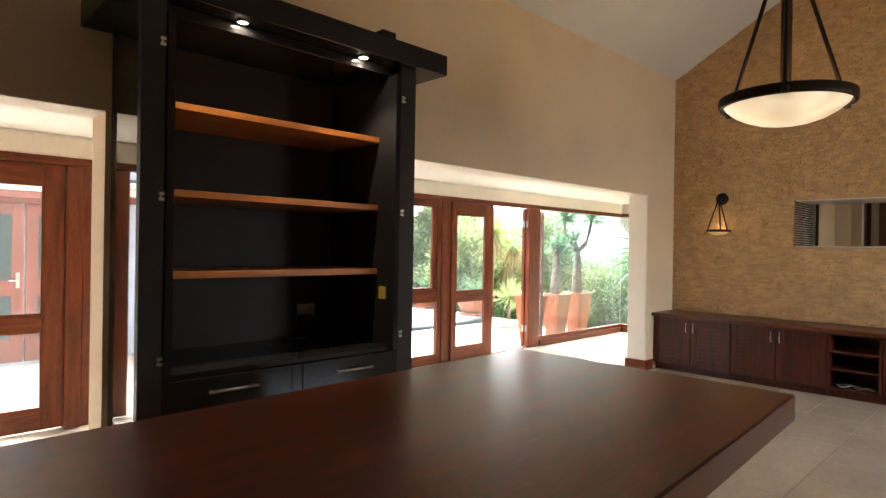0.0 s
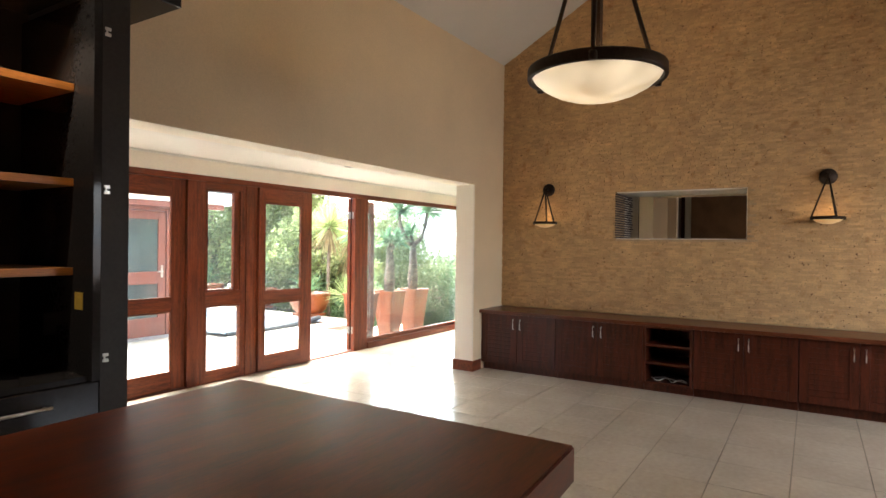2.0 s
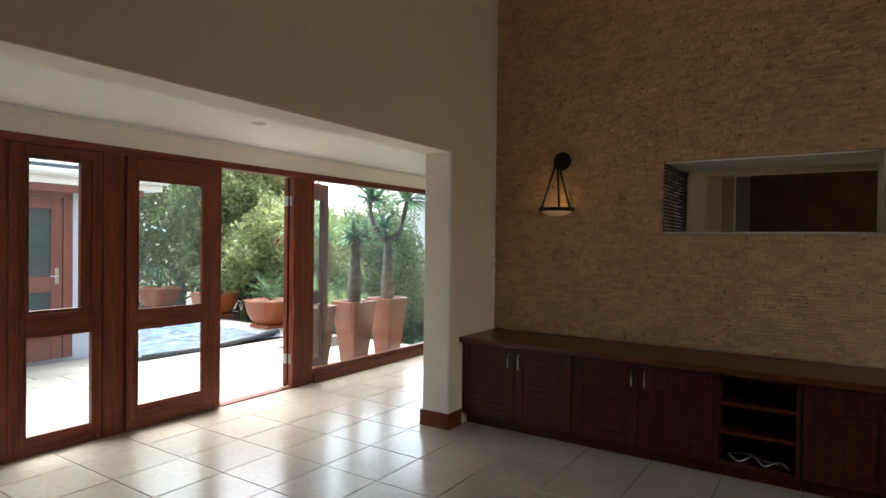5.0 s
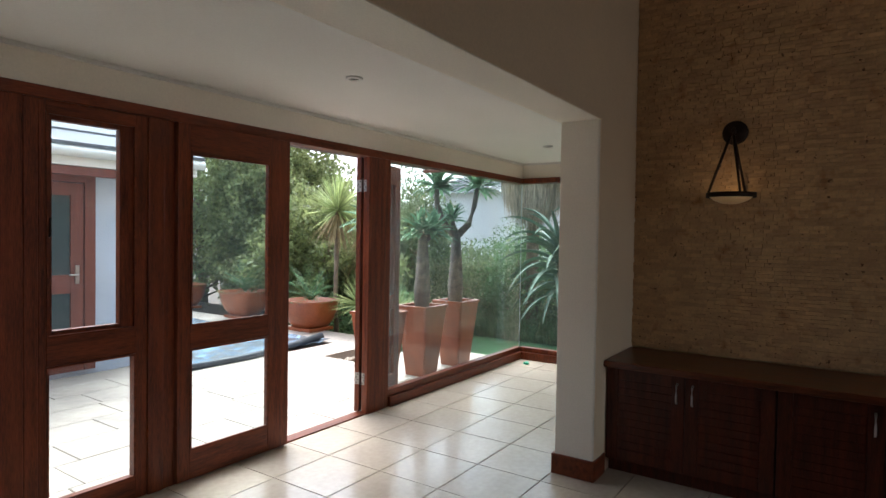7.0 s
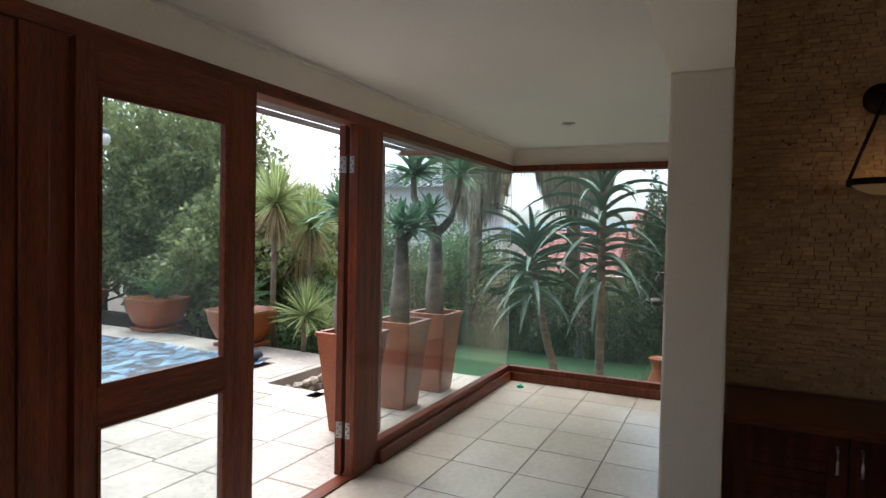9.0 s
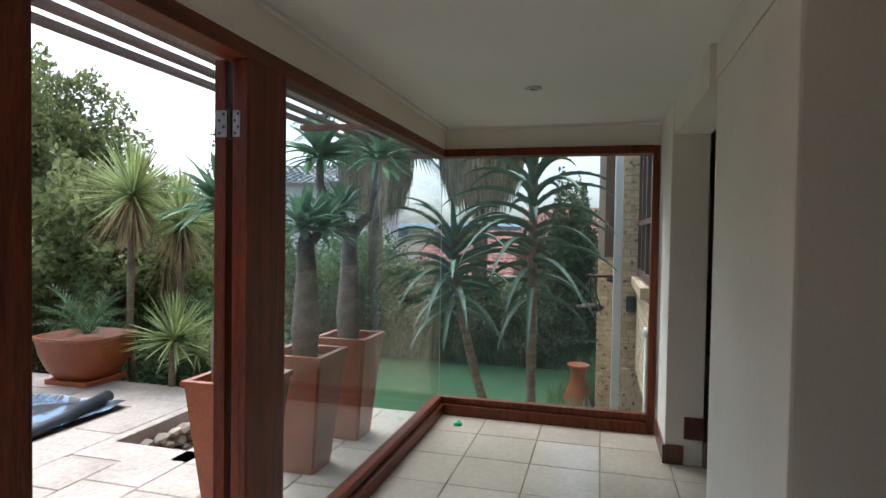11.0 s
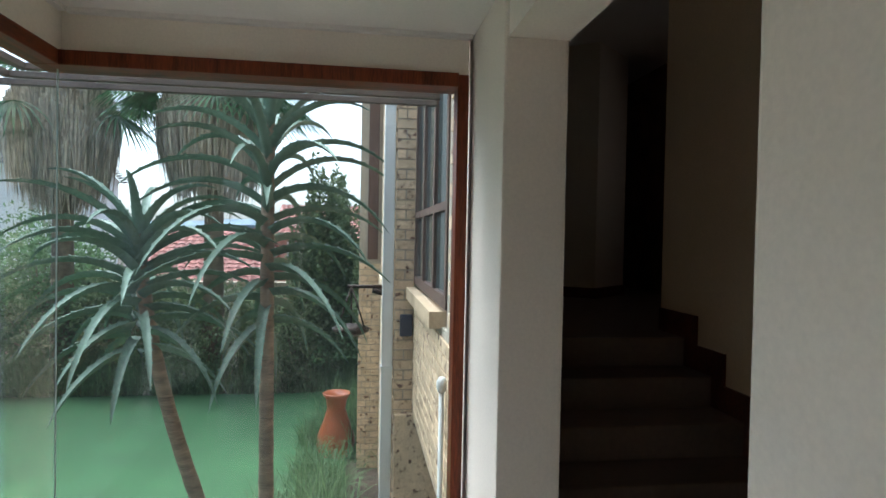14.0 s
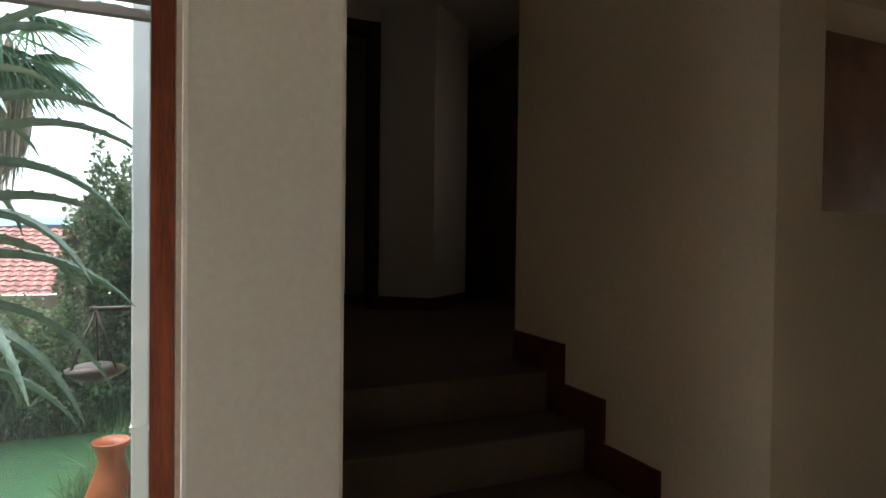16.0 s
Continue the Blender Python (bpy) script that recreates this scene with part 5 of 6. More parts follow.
def cycad(x, y, z, s, seed):
    r = random.Random(seed)
    t = thing("cycad", x, y, z, "dark green cycad with arching feathered fronds", "cycad", "potted cycads")
    st_ = Strips()
    for k in range(26):
        a = k * 2.399
        e = math.radians(r.uniform(25, 75) if k > 6 else r.uniform(65, 85))
        d = Vector((math.cos(a) * math.cos(e), math.sin(a) * math.cos(e), math.sin(e)))
        p = Vector((x, y, z + 0.03))
        L, n = 0.62 * s * r.uniform(0.8, 1.1), 14
        for j in range(n):
            p = p + d * L / n
            d = (d + Vector((0, 0, -0.075))).normalized()
            side = d.cross(Vector((0, 0, 1))).normalized()
            ll = 0.15 * s * math.sin(math.pi * (0.12 + 0.85 * j / n))
            for q in (-1, 1):
                st_.blade(p, side * q + d * 0.7 + Vector((0, 0, 0.35)), ll, 0.014 * s, 0.1, 1, 0.1)
    st_.make("fronds", LEAF_CYC, t)
    g = Strips()
    for k in range(60):
        a = r.uniform(0, 6.283)
        q = Vector((x + 0.36 * s * math.cos(a), y + 0.36 * s * math.sin(a), z))
        g.blade(q, (math.cos(a) * 0.9, math.sin(a) * 0.9, 0.8), r.uniform(0.12, 0.24), 0.014, 1.2, 3)
    tagged(g.make("underplanting", LEAF_STRAP, t), "grassy green underplanting")


for k, (x, y) in enumerate(BOWLS):
    cycad(x, y, PZ + 0.43, 1.0, 60 + k)


def rosette(st_, p, r, n, length, width, lo=-15, hi=80, droop=0.8):
    for k in range(n):
        w = sphere_way(r, lo, hi)
        st_.blade(Vector(p) + w * 0.03, w, length * r.uniform(0.75, 1.1), width, droop * r.uniform(0.5, 1.4), 4, 0.18, 0.35, 0.5)


def spines(parent, segs, r, n):
    st_ = Strips()
    for k in range(n):
        (a, ra), (b, rb) = r.choice(segs)
        t = r.random()
        w = sphere_way(r, -20, 40)
        st_.blade(a.lerp(b, t) + w * (ra + (rb - ra) * t) * 0.95, w, 0.025, 0.005, 0, 1)
    st_.make("spines", LEAF_DRY, parent)


SPINYBARK = mat("spiny_grey_bark", (0.2, 0.17, 0.14), 0.85, vary=0.25, scale=12, fine=60, bump=0.9)


def pachypodium(x, y, arms, seed, girth, zt):
    """A bottle-trunked potted plant: a swollen stem and, past the fork, its arms with leaf tufts."""
    r = random.Random(seed)
    t = thing("bottle_trunk_plant", x, y, 0.7, "spiny bottle-trunked succulent tree in a planter", "succulent", "potted succulents")
    tr = bmesh.new()
    z0 = 0.70
    stem = [(0, 0, z0 - 0.03), (0.0, 0, z0 + 0.2), (0.01, 0, z0 + 0.45 * (zt - z0) + 0.1), (0.0, 0.0, zt)]
    rad = [girth * 0.85, girth, girth * 0.8, girth * 0.55]
    pts = [Vector((x + a, y + b, c)) for a, b, c in stem]
    tube(tr, pts, rad, 14)
    segs = [((pts[i]), rad[i]) for i in range(len(pts))]
    pairs = [(segs[i], segs[i + 1]) for i in range(len(segs) - 1)]
    st_ = Strips()
    for path, n, ln in arms:
        pp = [Vector((x + a, y + b, c)) for a, b, c in path]
        if len(pp) > 1:
            rr_ = [girth * 0.5 - 0.022 * i / (len(pp) - 1) for i in range(len(pp))]
            tube(tr, pp, rr_, 10)
            pairs += [((pp[i], rr_[i]), (pp[i + 1], rr_[i + 1])) for i in range(len(pp) - 1)]
        rosette(st_, pp[-1], r, n, ln, 0.05)
    part("trunk", tr, SPINYBARK, t)
    spines(t, pairs, r, 420)
    st_.make("leaves", LEAF_PACHY, t)


pachypodium(7.52, 5.79, [([(0, 0, 1.55), (-0.02, 0.02, 1.66)], 50, 0.32)], 71, 0.085, 1.55)
pachypodium(8.37, 5.78, [([(0, 0, 1.5), (-0.04, 0, 1.56)], 50, 0.29), ([(0.0, 0, 1.45), (0.12, -0.06, 1.56)], 40, 0.27)], 72, 0.095, 1.5)
pachypodium(9.05, 5.77, [([(0, 0, 1.52), (-0.12, 0.1, 1.68), (-0.19, 0.16, 1.9), (-0.2, 0.16, 2.1)], 64, 0.34), ([(0, 0, 1.52), (0.13, -0.1, 1.68), (0.19, -0.14, 1.9), (0.22, -0.16, 2.12)], 56, 0.33), ([(0.0, 0.0, 1.5), (0.03, 0.08, 1.72)], 45, 0.25)], 73, 0.095, 1.56)


def tree_aloe(x, y, top, lean, lowest, n, length, seed):
    r = random.Random(seed)
    t = thing("tree_aloe", x + lean[0], y + lean[1], GZ, "tall tree aloe with long arching grey-green leaves", "aloe", "tree aloes")
    tr = bmesh.new()
    pts, rad = [], []
    for k in range(26):
        u = k / 25
        z = GZ - 0.05 + (top - GZ) * u
        pts.append(Vector((x + lean[0] * (1 - u) ** 1.6, y + lean[1] * (1 - u) ** 1.6, z)))
        rad.append((0.062 - 0.012 * u) * (1.0 + 0.06 * (k % 2)))
    tube(tr, pts, rad, 12)
    part("trunk", tr, ALOEBARK, t)
    st_ = Strips()
    for k in range(n):
        u = k / (n - 1)
        a = k * 2.399 + r.uniform(-0.25, 0.25)
        z = lowest + (top - lowest) * u ** 0.85
        e = math.radians(-12 + 75 * u ** 0.9 + r.uniform(-8, 8))
        w = Vector((math.cos(a) * math.cos(e), math.sin(a) * math.cos(e), math.sin(e)))
        p = Vector((x + 0.05 * math.cos(a), y + 0.05 * math.sin(a), z))
        L = length * r.uniform(0.8, 1.1) * min(1.0, 0.72 + 0.8 * u) * (1.0 if u < 0.85 else 1.0 - 2.6 * (u - 0.85))
        bl = len(st_.v)
        st_.blade(p, w, L, 0.092, 1.2 + 0.6 * r.random(), 10, 0.42, 0.1)
        # underside, so that the blade is thick
        top_v = st_.v[bl:]
        low = len(st_.v)
        for i in range(0, len(top_v), 3):
            q = i / len(top_v)
            st_.v += [top_v[i], (top_v[i + 1][0], top_v[i + 1][1], top_v[i + 1][2] - 0.028 * (1 - q)), top_v[i + 2]]
        for i in range(0, len(top_v) - 3, 3):
            st_.f += [(low + i, low + i + 3, low + i + 4, low + i + 1), (low + i + 1, low + i + 4, low + i + 5, low + i + 2)]
        # hooked margin teeth
        for j in range(1, 9):
            for side in (0, 2):
                c = Vector(top_v[3 * j + side])
                nx_ = Vector(top_v[3 * (j + 1) + side])
                mid = Vector(top_v[3 * j + 1])
                out = (c - mid).normalized()
                b0 = len(st_.v)
                st_.v += [tuple(c), tuple(c.lerp(nx_, 0.25)), tuple(c.lerp(nx_, 0.2) + out * 0.014)]
                st_.f.append((b0, b0 + 1, b0 + 2))
    st_.make("leaves", LEAF_ALOE, t)


tree_aloe(11.92, 4.66, 2.55, (-0.02, -0.03), 0.7, 52, 1.2, 81)
tree_aloe(11.85, 5.62, 1.55, (0.35, -0.75), 0.55, 50, 1.08, 82)


def skirt_palm(x, y, z_low, z_top, rad, seed):
    r = random.Random(seed)
    t = thing("skirted_palm", x, y, GZ, "tall fan palm with a thick skirt of dead fronds", "palm", "fan palms")
    tr = bmesh.new()
    tube(tr, [(x, y, GZ - 0.1), (x, y, z_low + 0.3), (x, y, z_top)], [0.22, 0.18, 0.18], 12)
    part("trunk", tr, BARK, t)
    core = lathe(bmesh.new(), [(0.1, z_low + 0.2), (rad * 0.4, z_low + 0.5), (rad * 0.72, z_low + 1.0), (rad * 0.86, (z_low + z_top) / 2), (rad * 0.6, z_top - 0.3), (0.2, z_top)], x, y, 20)
    part("skirt_core", core, THATCH, t)
    st_ = Strips()
    for k in range(2600):
        a, u = r.uniform(0, 6.283), r.random() ** 0.8
        z = z_low + 0.55 + (z_top - z_low - 0.5) * u
        rr_ = rad * math.sin(math.pi * (0.1 + 0.62 * u ** 0.7)) * r.uniform(0.85, 1.04)
        st_.blade((x + rr_ * math.cos(a), y + rr_ * math.sin(a), z), (-0.16 * math.cos(a) + r.uniform(-0.1, 0.1), -0.16 * math.sin(a) + r.uniform(-0.1, 0.1), -1), r.uniform(0.5, 1.1), 0.05, 0.0, 2, 0.2)
    tagged(st_.make("skirt", THATCH, t), "hanging dry brown fronds")
    g = Strips()
    for k in range(34):
        w = sphere_way(r, -35, 70)
        hub = Vector((x, y, z_top + 0.1)) + w * 1.3
        g.blade((x, y, z_top + 0.05), w, 1.35, 0.06, 0.1, 3)
        side = w.cross(Vector((0, 0, 1))).normalized()
        for j in range(-9, 10):
            dd = w * math.cos(j * 0.14) + side * math.sin(j * 0.14)
            g.blade(hub, dd, 1.25, 0.07, 0.9, 4, 0.2)
    g.make("fronds", LEAF_CYC, t)


skirt_palm(19.4, 9.65, 1.95, 4.35, 1.0, 91)
skirt_palm(19.3, 6.8, 2.1, 4.55, 1.08, 92)


def strap_clump(x, y, z, n, length, seed, label="clump of green strap-leaved grass beside the house"):
    r = random.Random(seed)
    st_ = Strips()
    for k in range(n):
        w = sphere_way(r, 35, 88)
        st_.blade((x + r.gauss(0, 0.1), y + r.gauss(0, 0.1), z), w, length * r.uniform(0.7, 1.1), 0.016, r.uniform(0.8, 1.6), 5, 0.2)
    tagged(st_.make("grass_clump", LEAF_STRAP), label, "grass", "grass clumps")


k = 0
for x, y, L in ((12.3, 4.25, 0.8), (12.8, 4.45, 0.7), (13.2, 4.2, 0.75), (13.7, 4.45, 0.7), (14.2, 4.2, 0.75), (14.7, 4.5, 0.6), (15.4, 3.85, 0.8), (15.9, 4.0, 0.9), (16.4, 3.9, 1.0), (16.8, 4.3, 0.9), (11.4, 4.15, 0.7), (12.7, 4.8, 0.55), (13.5, 4.85, 0.5), (17.3, 3.9, 0.9), (16.0, 4.6, 0.5)):
    strap_clump(x, y, GZ, 170, L, 200 + k)
    k += 1
# reeds under the far shrubs
rr2 = random.Random(9)
hed = Strips()
for k in range(5200):
    x, y = rr2.uniform(18.8, 19.6), rr2.uniform(3.6, 12.6)
    hed.blade((x, y, GZ), sphere_way(rr2, 45, 88), rr2.uniform(0.5, 1.1), 0.02, rr2.uniform(0.6, 1.6), 4)
for k in range(3000):
    x, y = rr2.uniform(13.4, 19.5), rr2.uniform(12.2, 12.9)
    hed.blade((x, y, GZ), sphere_way(rr2, 45, 88), rr2.uniform(0.5, 1.1), 0.02, rr2.uniform(0.6, 1.6), 4)
tagged(hed.make("border_grass", LEAF_STRAP), "ragged strap-leaved border round the lawn", "grass", kind="stuff")

# ---- beyond the garden ----
WALLM = mat("boundary_wall_render", (0.5, 0.4, 0.28), 0.9, vary=0.12, fine=20, bump=0.3)
setting("boundary_wall", boxes((22.0, -2.0, GZ - 1, 22.25, 14.0, 0.25), (21.97, -2.0, 0.25, 22.28, 14.0, 0.32)), WALLM, "tan brick boundary wall behind the shrubs")
REDTILE = mat("red_roof_tile", (0.36, 0.13, 0.1), 0.75, vary=0.2, scale=1.5, fine=12, bump=0.3, per_piece=0.2, island=True)
HOUSEW = mat("white_house_render", (0.78, 0.78, 0.76), 0.85, vary=0.04)
HOUSEB = mat("brown_house_brick", (0.36, 0.2, 0.14), 0.85, vary=0.15)


def far_house(x0, x1, y0, y1, z0, eave, ridge, wall_m, roof_m, label, windows=2):
    h = thing("house", (x0 + x1) / 2, (y0 + y1) / 2, z0, label, "house", "neighbouring houses")
    part("wall", boxes((x0, y0, z0, x1, y1, eave)), wall_m, h)
    gb = bmesh.new()
    xm = (x0 + x1) / 2
    for yy in (y0, y1):
        vs = [gb.verts.new(p) for p in ((x0, yy, eave), (x1, yy, eave), (xm, yy, ridge))]
        gb.faces.new(vs)
    part("gable", gb, wall_m, h)
    v, f = [], []
    rows, cols = 16, int((y1 - y0 + 0.8) / 0.34)
    for side, xe in ((-1, x0 - 0.4), (1, x1 + 0.4)):
        ze = eave - 0.4 * (ridge - eave) / ((x1 - x0) / 2)
        for i in range(rows):
            xa, za = xe + (xm - xe) * i / rows, ze + (ridge - ze) * i / rows
            xb, zb = xe + (xm - xe) * (i + 1.12) / rows, ze + (ridge - ze) * (i + 1.12) / rows
            for j in range(cols):
                ya = y0 - 0.4 + j * 0.34
                b = len(v)
                v += [(xa, ya, za + 0.05), (xa, ya + 0.17, za + 0.11), (xa, ya + 0.34, za + 0.05), (xb, ya + 0.34, zb + 0.01), (xb, ya + 0.17, zb + 0.06), (xb, ya, zb + 0.01)]
                f += [(b, b + 1, b + 4, b + 5), (b + 1, b + 2, b + 3, b + 4)]
    c = BASE[h.name]
    raw("roof", [(a - c.x, q - c.y, w - c.z) for a, q, w in v], f, roof_m, h)
    for q in range(windows):
        yy = y0 + (y1 - y0) * (0.25 + 0.4 * q)
        w = part("window", boxes((x0 - 0.05, yy, eave - 1.5, x0 - 0.002, yy + 1.2, eave - 0.4)), WHITEPAINT, h)
        part("pane", boxes((x0 - 0.06, yy + 0.08, eave - 1.42, x0 - 0.051, yy + 1.12, eave - 0.48)), WINGGLASS, w)


far_house(33, 40, 8.4, 13.0, -4.5, -0.6, 1.75, HOUSEB, REDTILE, "brown brick neighbouring house with a red tiled roof")
far_house(42, 50, 3.5, 8.6, -4.5, 1.5, 3.4, HOUSEB, REDTILE, "distant brick house with a red tiled roof")
far_house(27, 33, 13.8, 19, -3.5, 3.6, 4.6, HOUSEW, ROOF, "white neighbouring house with a grey roof", 0)
HILL = mat("blue_distant_hill", (0.16, 0.21, 0.24), 1.0, vary=0.15, scale=0.02, fine=0.2)
hv, hf = [], []
for i in range(80):
    a = math.radians(-20 + i * 2)
    R = 650
    hgt = 9 + 10 * noise.noise((i * 0.13, 0, 0)) + 3 * noise.noise((i * 0.6, 1, 0))
    hv += [(R * math.sin(math.radians(20) + a), R * math.cos(math.radians(20) + a), -20), (R * math.sin(math.radians(20) + a), R * math.cos(math.radians(20) + a), hgt), ((R + 80) * math.sin(math.radians(20) + a), (R + 80) * math.cos(math.radians(20) + a), hgt + 8)]
for i in range(79):
    b = 3 * i
    hf += [(b, b + 3, b + 4, b + 1), (b + 1, b + 4, b + 5, b + 2)]
tagged(raw("backdrop_hills", hv, hf, HILL), "low blue hills on the horizon", kind="structure")
for k, (x, y, h, s) in enumerate(((27, 9, 4.2, 1.8), (26, 4, 3.6, 1.6), (28, 14, 4.6, 2.0), (24.5, 16, 5.0, 2.2), (40, 0, 5, 2.5), (25, 0.5, 5.2, 1.8))):
    tree("far_tree", x, y, -4.2, h, s, 5000, 0.1, LEAF_DARK, "dark leafy tree beyond the boundary wall", 300 + k, 0.0, "far trees")


# ---- single pieces: tiles, slabs, stones, bricks ----
def shared_box(name, material, sx, sy, sz, bevel=0.003):
    """A mesh of a small chamfered block, its top at z 0."""
    bm = bmesh.new()
    box(bm, -sx / 2, -sy / 2, -sz, sx / 2, sy / 2, 0.0)
    if bevel:
        bmesh.ops.bevel(bm, geom=[e for e in bm.edges if e.verts[0].co.z > -0.001 and e.verts[1].co.z > -0.001], offset=bevel, segments=1, affect="EDGES")
    me = bpy.data.meshes.new(name)
    bm.to_mesh(me)
    bm.free()
    me.materials.append(material)
    return me


def block_verts(x0, y0, z0, x1, y1, z1):
    return [(x0, y0, z0), (x1, y0, z0), (x1, y1, z0), (x0, y1, z0), (x0, y0, z1), (x1, y0, z1), (x1, y1, z1), (x0, y1, z1)]


BLOCK_F = [(3, 2, 1, 0), (4, 5, 6, 7), (0, 1, 5, 4), (1, 2, 6, 5), (2, 3, 7, 6), (3, 0, 4, 7)]
floor_ob = bpy.data.objects["floor"]
PX, PY = 0.476, 0.459
tile_me = shared_box("tile", TILE, PX - 0.006, PY - 0.006, 0.02, 0.002)
tv, tf = [], []
rt = random.Random(3)
for i in range(-26, 7):
    for j in range(-19, 3):
        x, y = 6.84 + PX * (i + 0.5), 4.295 + PY * (j + 0.5)
        if x > 9.55 or y > 5.1 or y < -4.0 or x < -4.9 or (x > 7.3 and 3.1 > y and x < 7.75):
            continue
        if x > 2.4 and y > -0.8:
            o = new("tile", tile_me)
            o.location = (x, y, rt.uniform(-0.0006, 0.0006))
            o.rotation_euler = (rt.uniform(-0.0012, 0.0012), rt.uniform(-0.0012, 0.0012), 0)
            o.parent = floor_ob
        else:
            b = len(tv)
            hx, hy = PX / 2 - 0.003, PY / 2 - 0.003
            tv += block_verts(x - hx, y - hy, -0.02, x + hx, y + hy, 0.0)
            tf += [tuple(b + q for q in f) for f in BLOCK_F]
o = raw("tiles_far", tv, tf, TILE, floor_ob)
o["kind"] = "stuff"

# paving slabs in rows of uneven lengths
patio_ob = bpy.data.objects["patio"]
slabs = [shared_box("slab", PAVE, w - 0.008, 0.43 - 0.008, 0.05, 0.005) for w in (0.43, 0.65, 0.87)]
rp = random.Random(8)


def free(x0, x1, y0, y1):
    if x1 > PITX and y1 > PITY0 and y0 < PITY1:
        return False
    if y1 > 7.97 and x1 > PX0 - 0.02 and x0 < PX1:
        return False
    if y1 > 8.72 and x0 < PX0 - 0.3:
        return False
    return x1 < 9.83


for row in range(24):
    y0 = YO + 0.125 + row * 0.43
    x = 2.6 + rp.uniform(0, 0.4)
    while x < 9.4:
        k = rp.choice((0, 1, 1, 2))
        while k and not free(x, x + (0.43, 0.65, 0.87)[k], y0, y0 + 0.43):
            k -= 1
        w = (0.43, 0.65, 0.87)[k]
        if free(x, x + w, y0, y0 + 0.43) and (x > 3.5 or y0 < 8.3) and (row < 9 or x > 9.0):
            o = new("slab", slabs[k])
            o.location = (x + w / 2, y0 + 0.215, PZ + rp.uniform(-0.002, 0.002))
            o.parent = patio_ob
        x += w
filler = boxes((-4.9, YO + 0.125, PZ - 0.04, 2.6, 8.7, PZ - 0.004), (PX0 - 0.28, 7.6, PZ - 0.04, 9.8, 7.9, PZ - 0.006), (PITX - 0.3, PITY0 - 0.25, PZ - 0.04, PITX - 0.005, 7.6, PZ - 0.006), (PITX - 0.3, 6.45, PZ - 0.04, 9.77, PITY0 - 0.004, PZ - 0.006), (PITX - 0.01, PITY1 + 0.004, PZ - 0.04, 9.77, 7.6, PZ - 0.006), (9.13, 7.9, PZ - 0.04, 9.8, 16, PZ - 0.006), (9.3, 5.29, PZ - 0.04, 9.77, 6.45, PZ - 0.006))
part("edging", filler, PAVE, patio_ob)

# thin split stones on the gable wall
east = bpy.data.objects["wall_east"]
rw = random.Random(12)
sv, sf = [], []
stone_me = []
for k in range(6):
    bm = bmesh.new()
    L, H, D = (0.055, 0.075, 0.09, 0.11, 0.065, 0.085)[k], 0.0235, 0.028
    box(bm, -D, -L / 2, -H / 2, 0.0, L / 2, H / 2)
    for v in bm.verts:
        v.co += Vector((rw.uniform(-0.004, 0.004) if v.co.x < -0.01 else 0, rw.uniform(-0.002, 0.002), rw.uniform(-0.002, 0.002)))
    me = bpy.data.meshes.new("stone")
    bm.to_mesh(me)
    bm.free()
    me.materials.append(STONE_P)
    stone_me.append((L, me))
count = 0
z = 0.755
while z < 6.0:
    y = -4.05 + rw.uniform(0, 0.1)
    while y < YN - 0.01:
        k = rw.randrange(6)
        L, me = stone_me[k]
        y1 = min(y + L, YN - 0.002)
        roof_z = Z_EAVE + SL * (YN - max(y, 2 * RIDGE_Y - y))
        inside = z + 0.024 > NZ0 and z < NZ1 and y1 > NY0 and y < NY1
        if inside and y < NY0 < y1 - 0.03:
            y1, inside = NY0, False
        if inside and y < NY1 - 0.0 and y1 > NY1 + 0.03:
            y, inside = NY1, False
        if z < roof_z and not inside:
            if 1.7 < y and y1 < YN - 0.003 and z < 1.15 and count < 300 and y1 - y > L - 0.002:
                o = new("stone", me)
                o.location = (XS + 0.022 + rw.uniform(-0.005, 0.004), (y + y1) / 2, z + 0.012)
                o.rotation_euler = (0, 0, rw.uniform(-0.03, 0.03))
                o.parent = east
                count += 1
            elif y1 - y > 0.015:
                b = len(sv)
                d = rw.uniform(-0.005, 0.004)
                t1, t2 = rw.uniform(-0.004, 0.004), rw.uniform(-0.004, 0.004)
                h = 0.0238 * rw.uniform(0.93, 1.0)
                g = 0.0012
                vs = block_verts(XS + d, y + g, z, XS + 0.024, y1 - g, z + h)
                vs[0], vs[3] = (XS + d + t1, y + g, z), (XS + d + t2, y1 - g, z)
                sv += vs
                sf += [tuple(b + q for q in f) for f in BLOCK_F]
        y = y1
    z += 0.0245
o = raw("stones_joined", sv, sf, STONE, east)
o["kind"] = "stuff"

# bricks of the flank wall
flank_ob = bpy.data.objects["brick_flank"]
fb = BASE["brick_flank"]
brick_n = shared_box("brick", BRICK_P, 0.222, 0.073, 0.012, 0.003)
brick_h = shared_box("brick", BRICK_P, 0.106, 0.073, 0.012, 0.003)
bv, bf, single = [], [], []


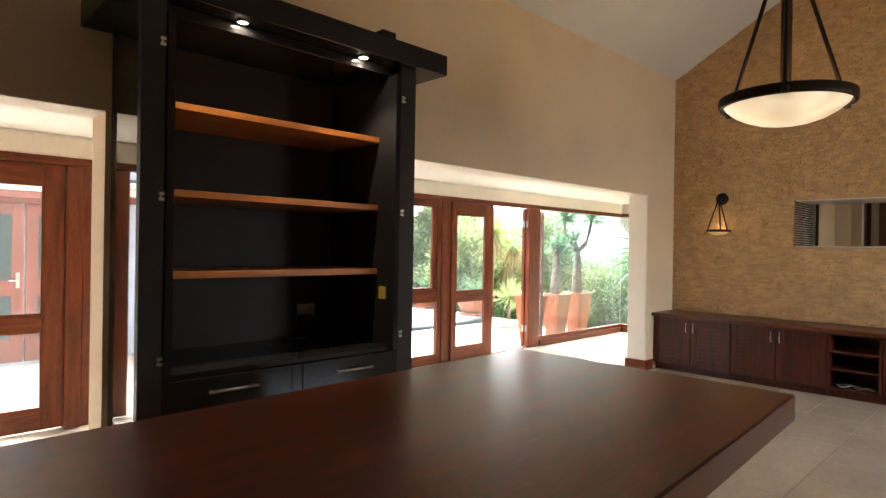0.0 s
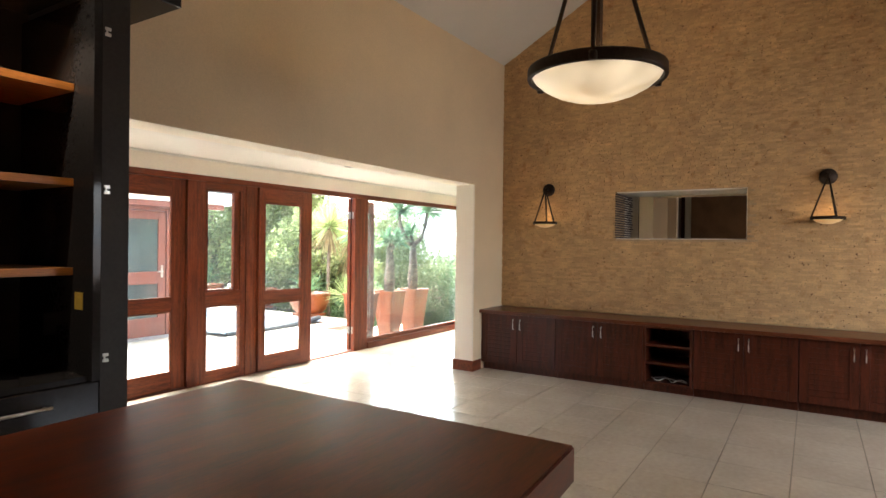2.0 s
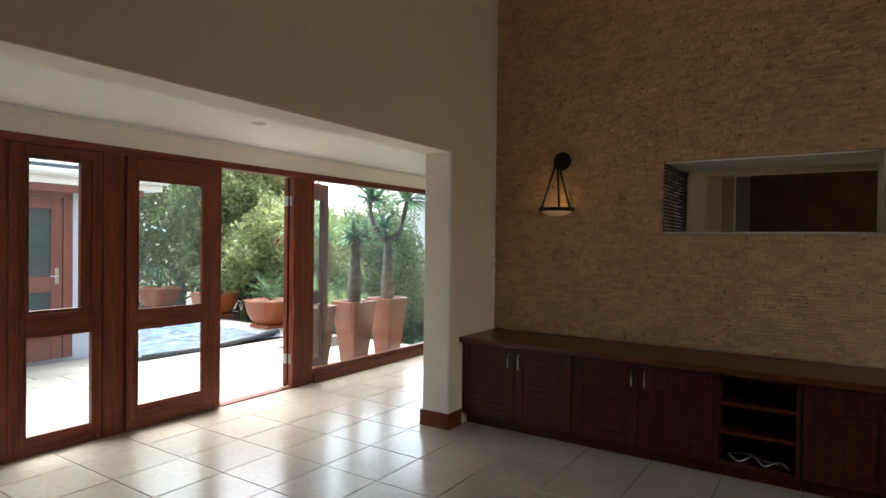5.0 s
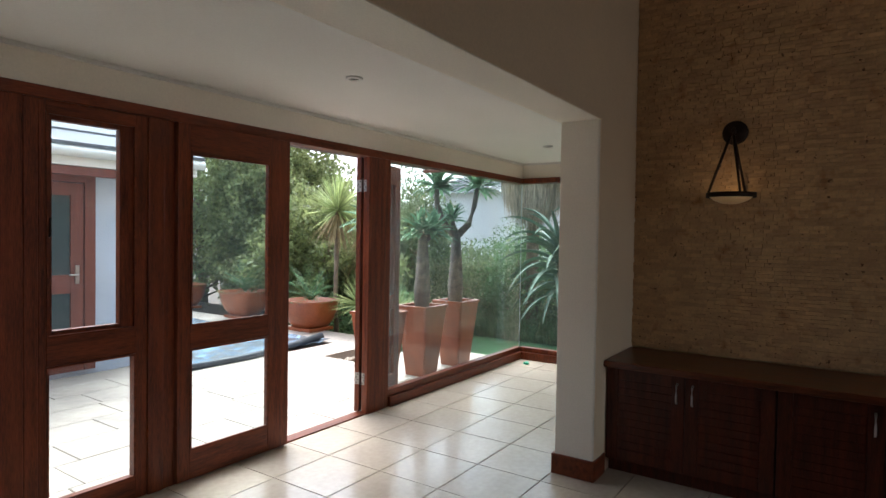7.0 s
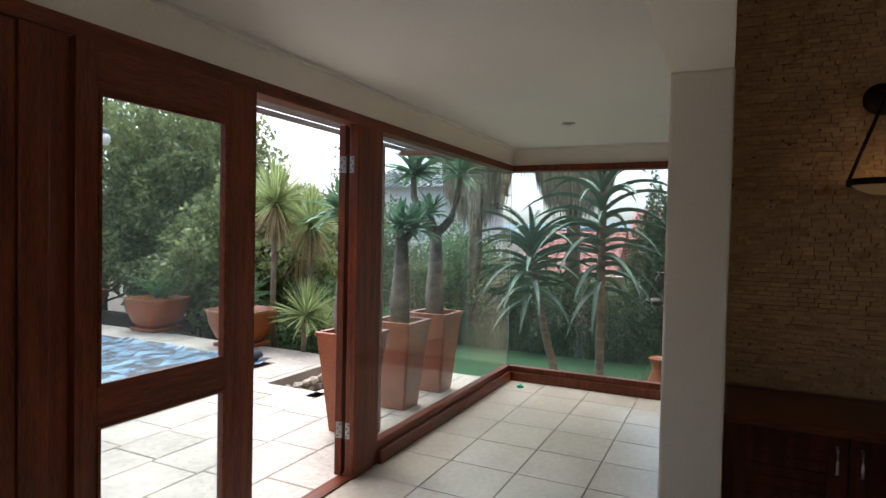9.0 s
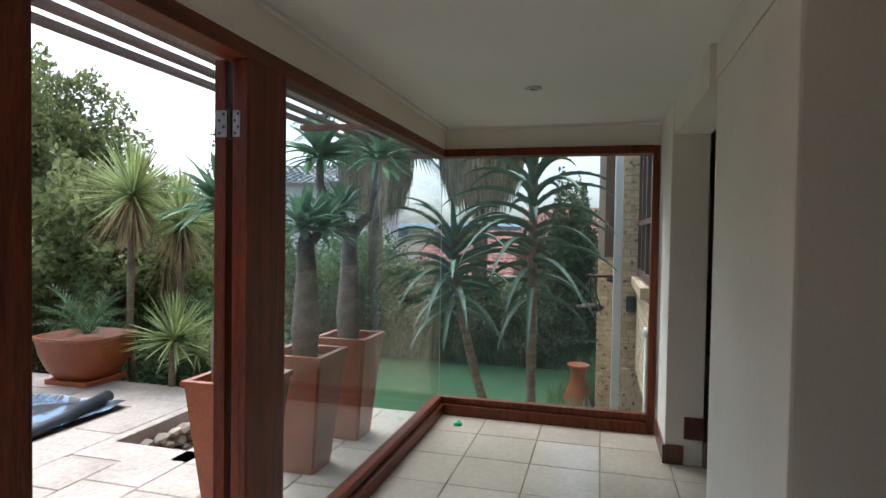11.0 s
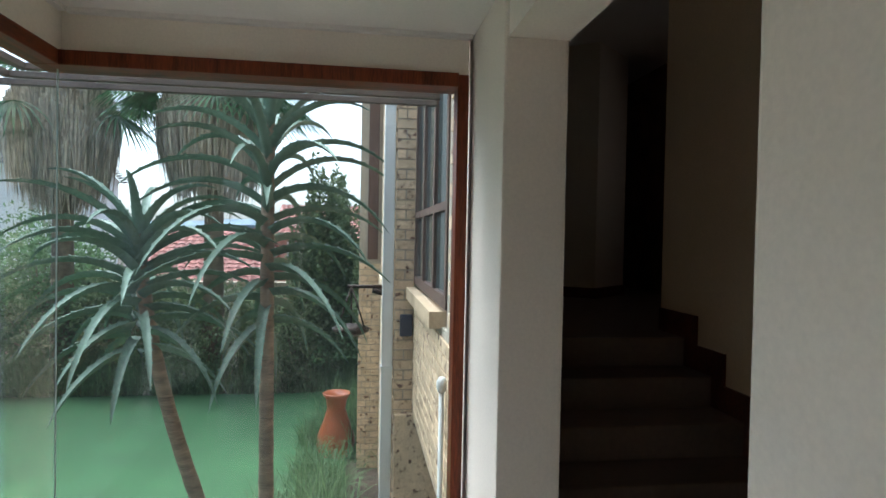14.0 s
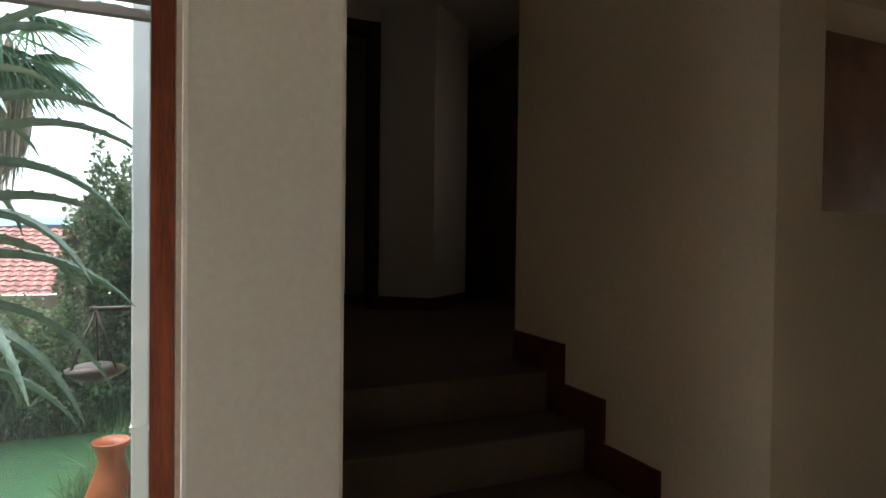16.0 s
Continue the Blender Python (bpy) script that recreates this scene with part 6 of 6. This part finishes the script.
def lay(x0, x1, z0, z1, y, cut=None):
    """Courses of stretchers on a north-facing wall."""
    k = 0
    zc = z0
    while zc + 0.08 < z1:
        x = x0 + (0.117 if k % 2 else 0.0)
        while x + 0.1 < x1:
            w = min(0.222, x1 - x - 0.004)
            if not (cut and x + w > cut[0] and x < cut[1] and zc + 0.07 > cut[2] and zc < cut[3]):
                if w > 0.22 and len(single) < 285 and x < 11.95 and zc > -0.9:
                    o = new("brick", brick_n)
                    o.matrix_parent_inverse = Matrix.Identity(4)
                    o.parent = flank_ob
                    o.location = (x + 0.111 - fb.x, y + 0.012 - fb.y, zc + 0.0365 - fb.z)
                    o.rotation_euler = (radians(-90), 0, 0)
                    single.append(o)
                else:
                    b = len(bv)
                    bv.extend((a - fb.x, q - fb.y, c - fb.z) for a, q, c in block_verts(x, y, zc, x + w, y + 0.011, zc + 0.073))
                    bf.extend(tuple(b + q for q in f) for f in BLOCK_F)
            x += 0.234
        zc += 0.085
        k += 1


lay(9.78, 11.93, 0.025, 4.3, 3.44, (10.05, 11.95, 0.97, 3.32))
lay(11.95, 15.0, GZ, 4.3, 3.605, (12.55, 13.65, 0.97, 3.22))
zc, k = GZ, 0
while zc < 4.2:
    if not 1.15 < zc < 3.4:
        for y in (3.62, 3.74, 3.86) if k % 2 else (3.62, 3.80):
            b = len(bv)
            bv.extend((a - fb.x, q - fb.y, c - fb.z) for a, q, c in block_verts(14.988, y, zc, 15.0, min(y + (0.11 if k % 2 else 0.17), 3.905), zc + 0.073))
            bf.extend(tuple(b + q for q in f) for f in BLOCK_F)
    y = 3.45
    for w in ((0.072, 0.072) if k % 2 else (0.155,)):
        b = len(bv)
        bv.extend((a - fb.x, q - fb.y, c - fb.z) for a, q, c in block_verts(11.928, y, zc, 11.94, y + w, zc + 0.073))
        bf.extend(tuple(b + q for q in f) for f in BLOCK_F)
        y += w + 0.012
    zc += 0.085
    k += 1
o = raw("bricks_joined", bv, bf, BRICK, flank_ob)
o["kind"] = "stuff"
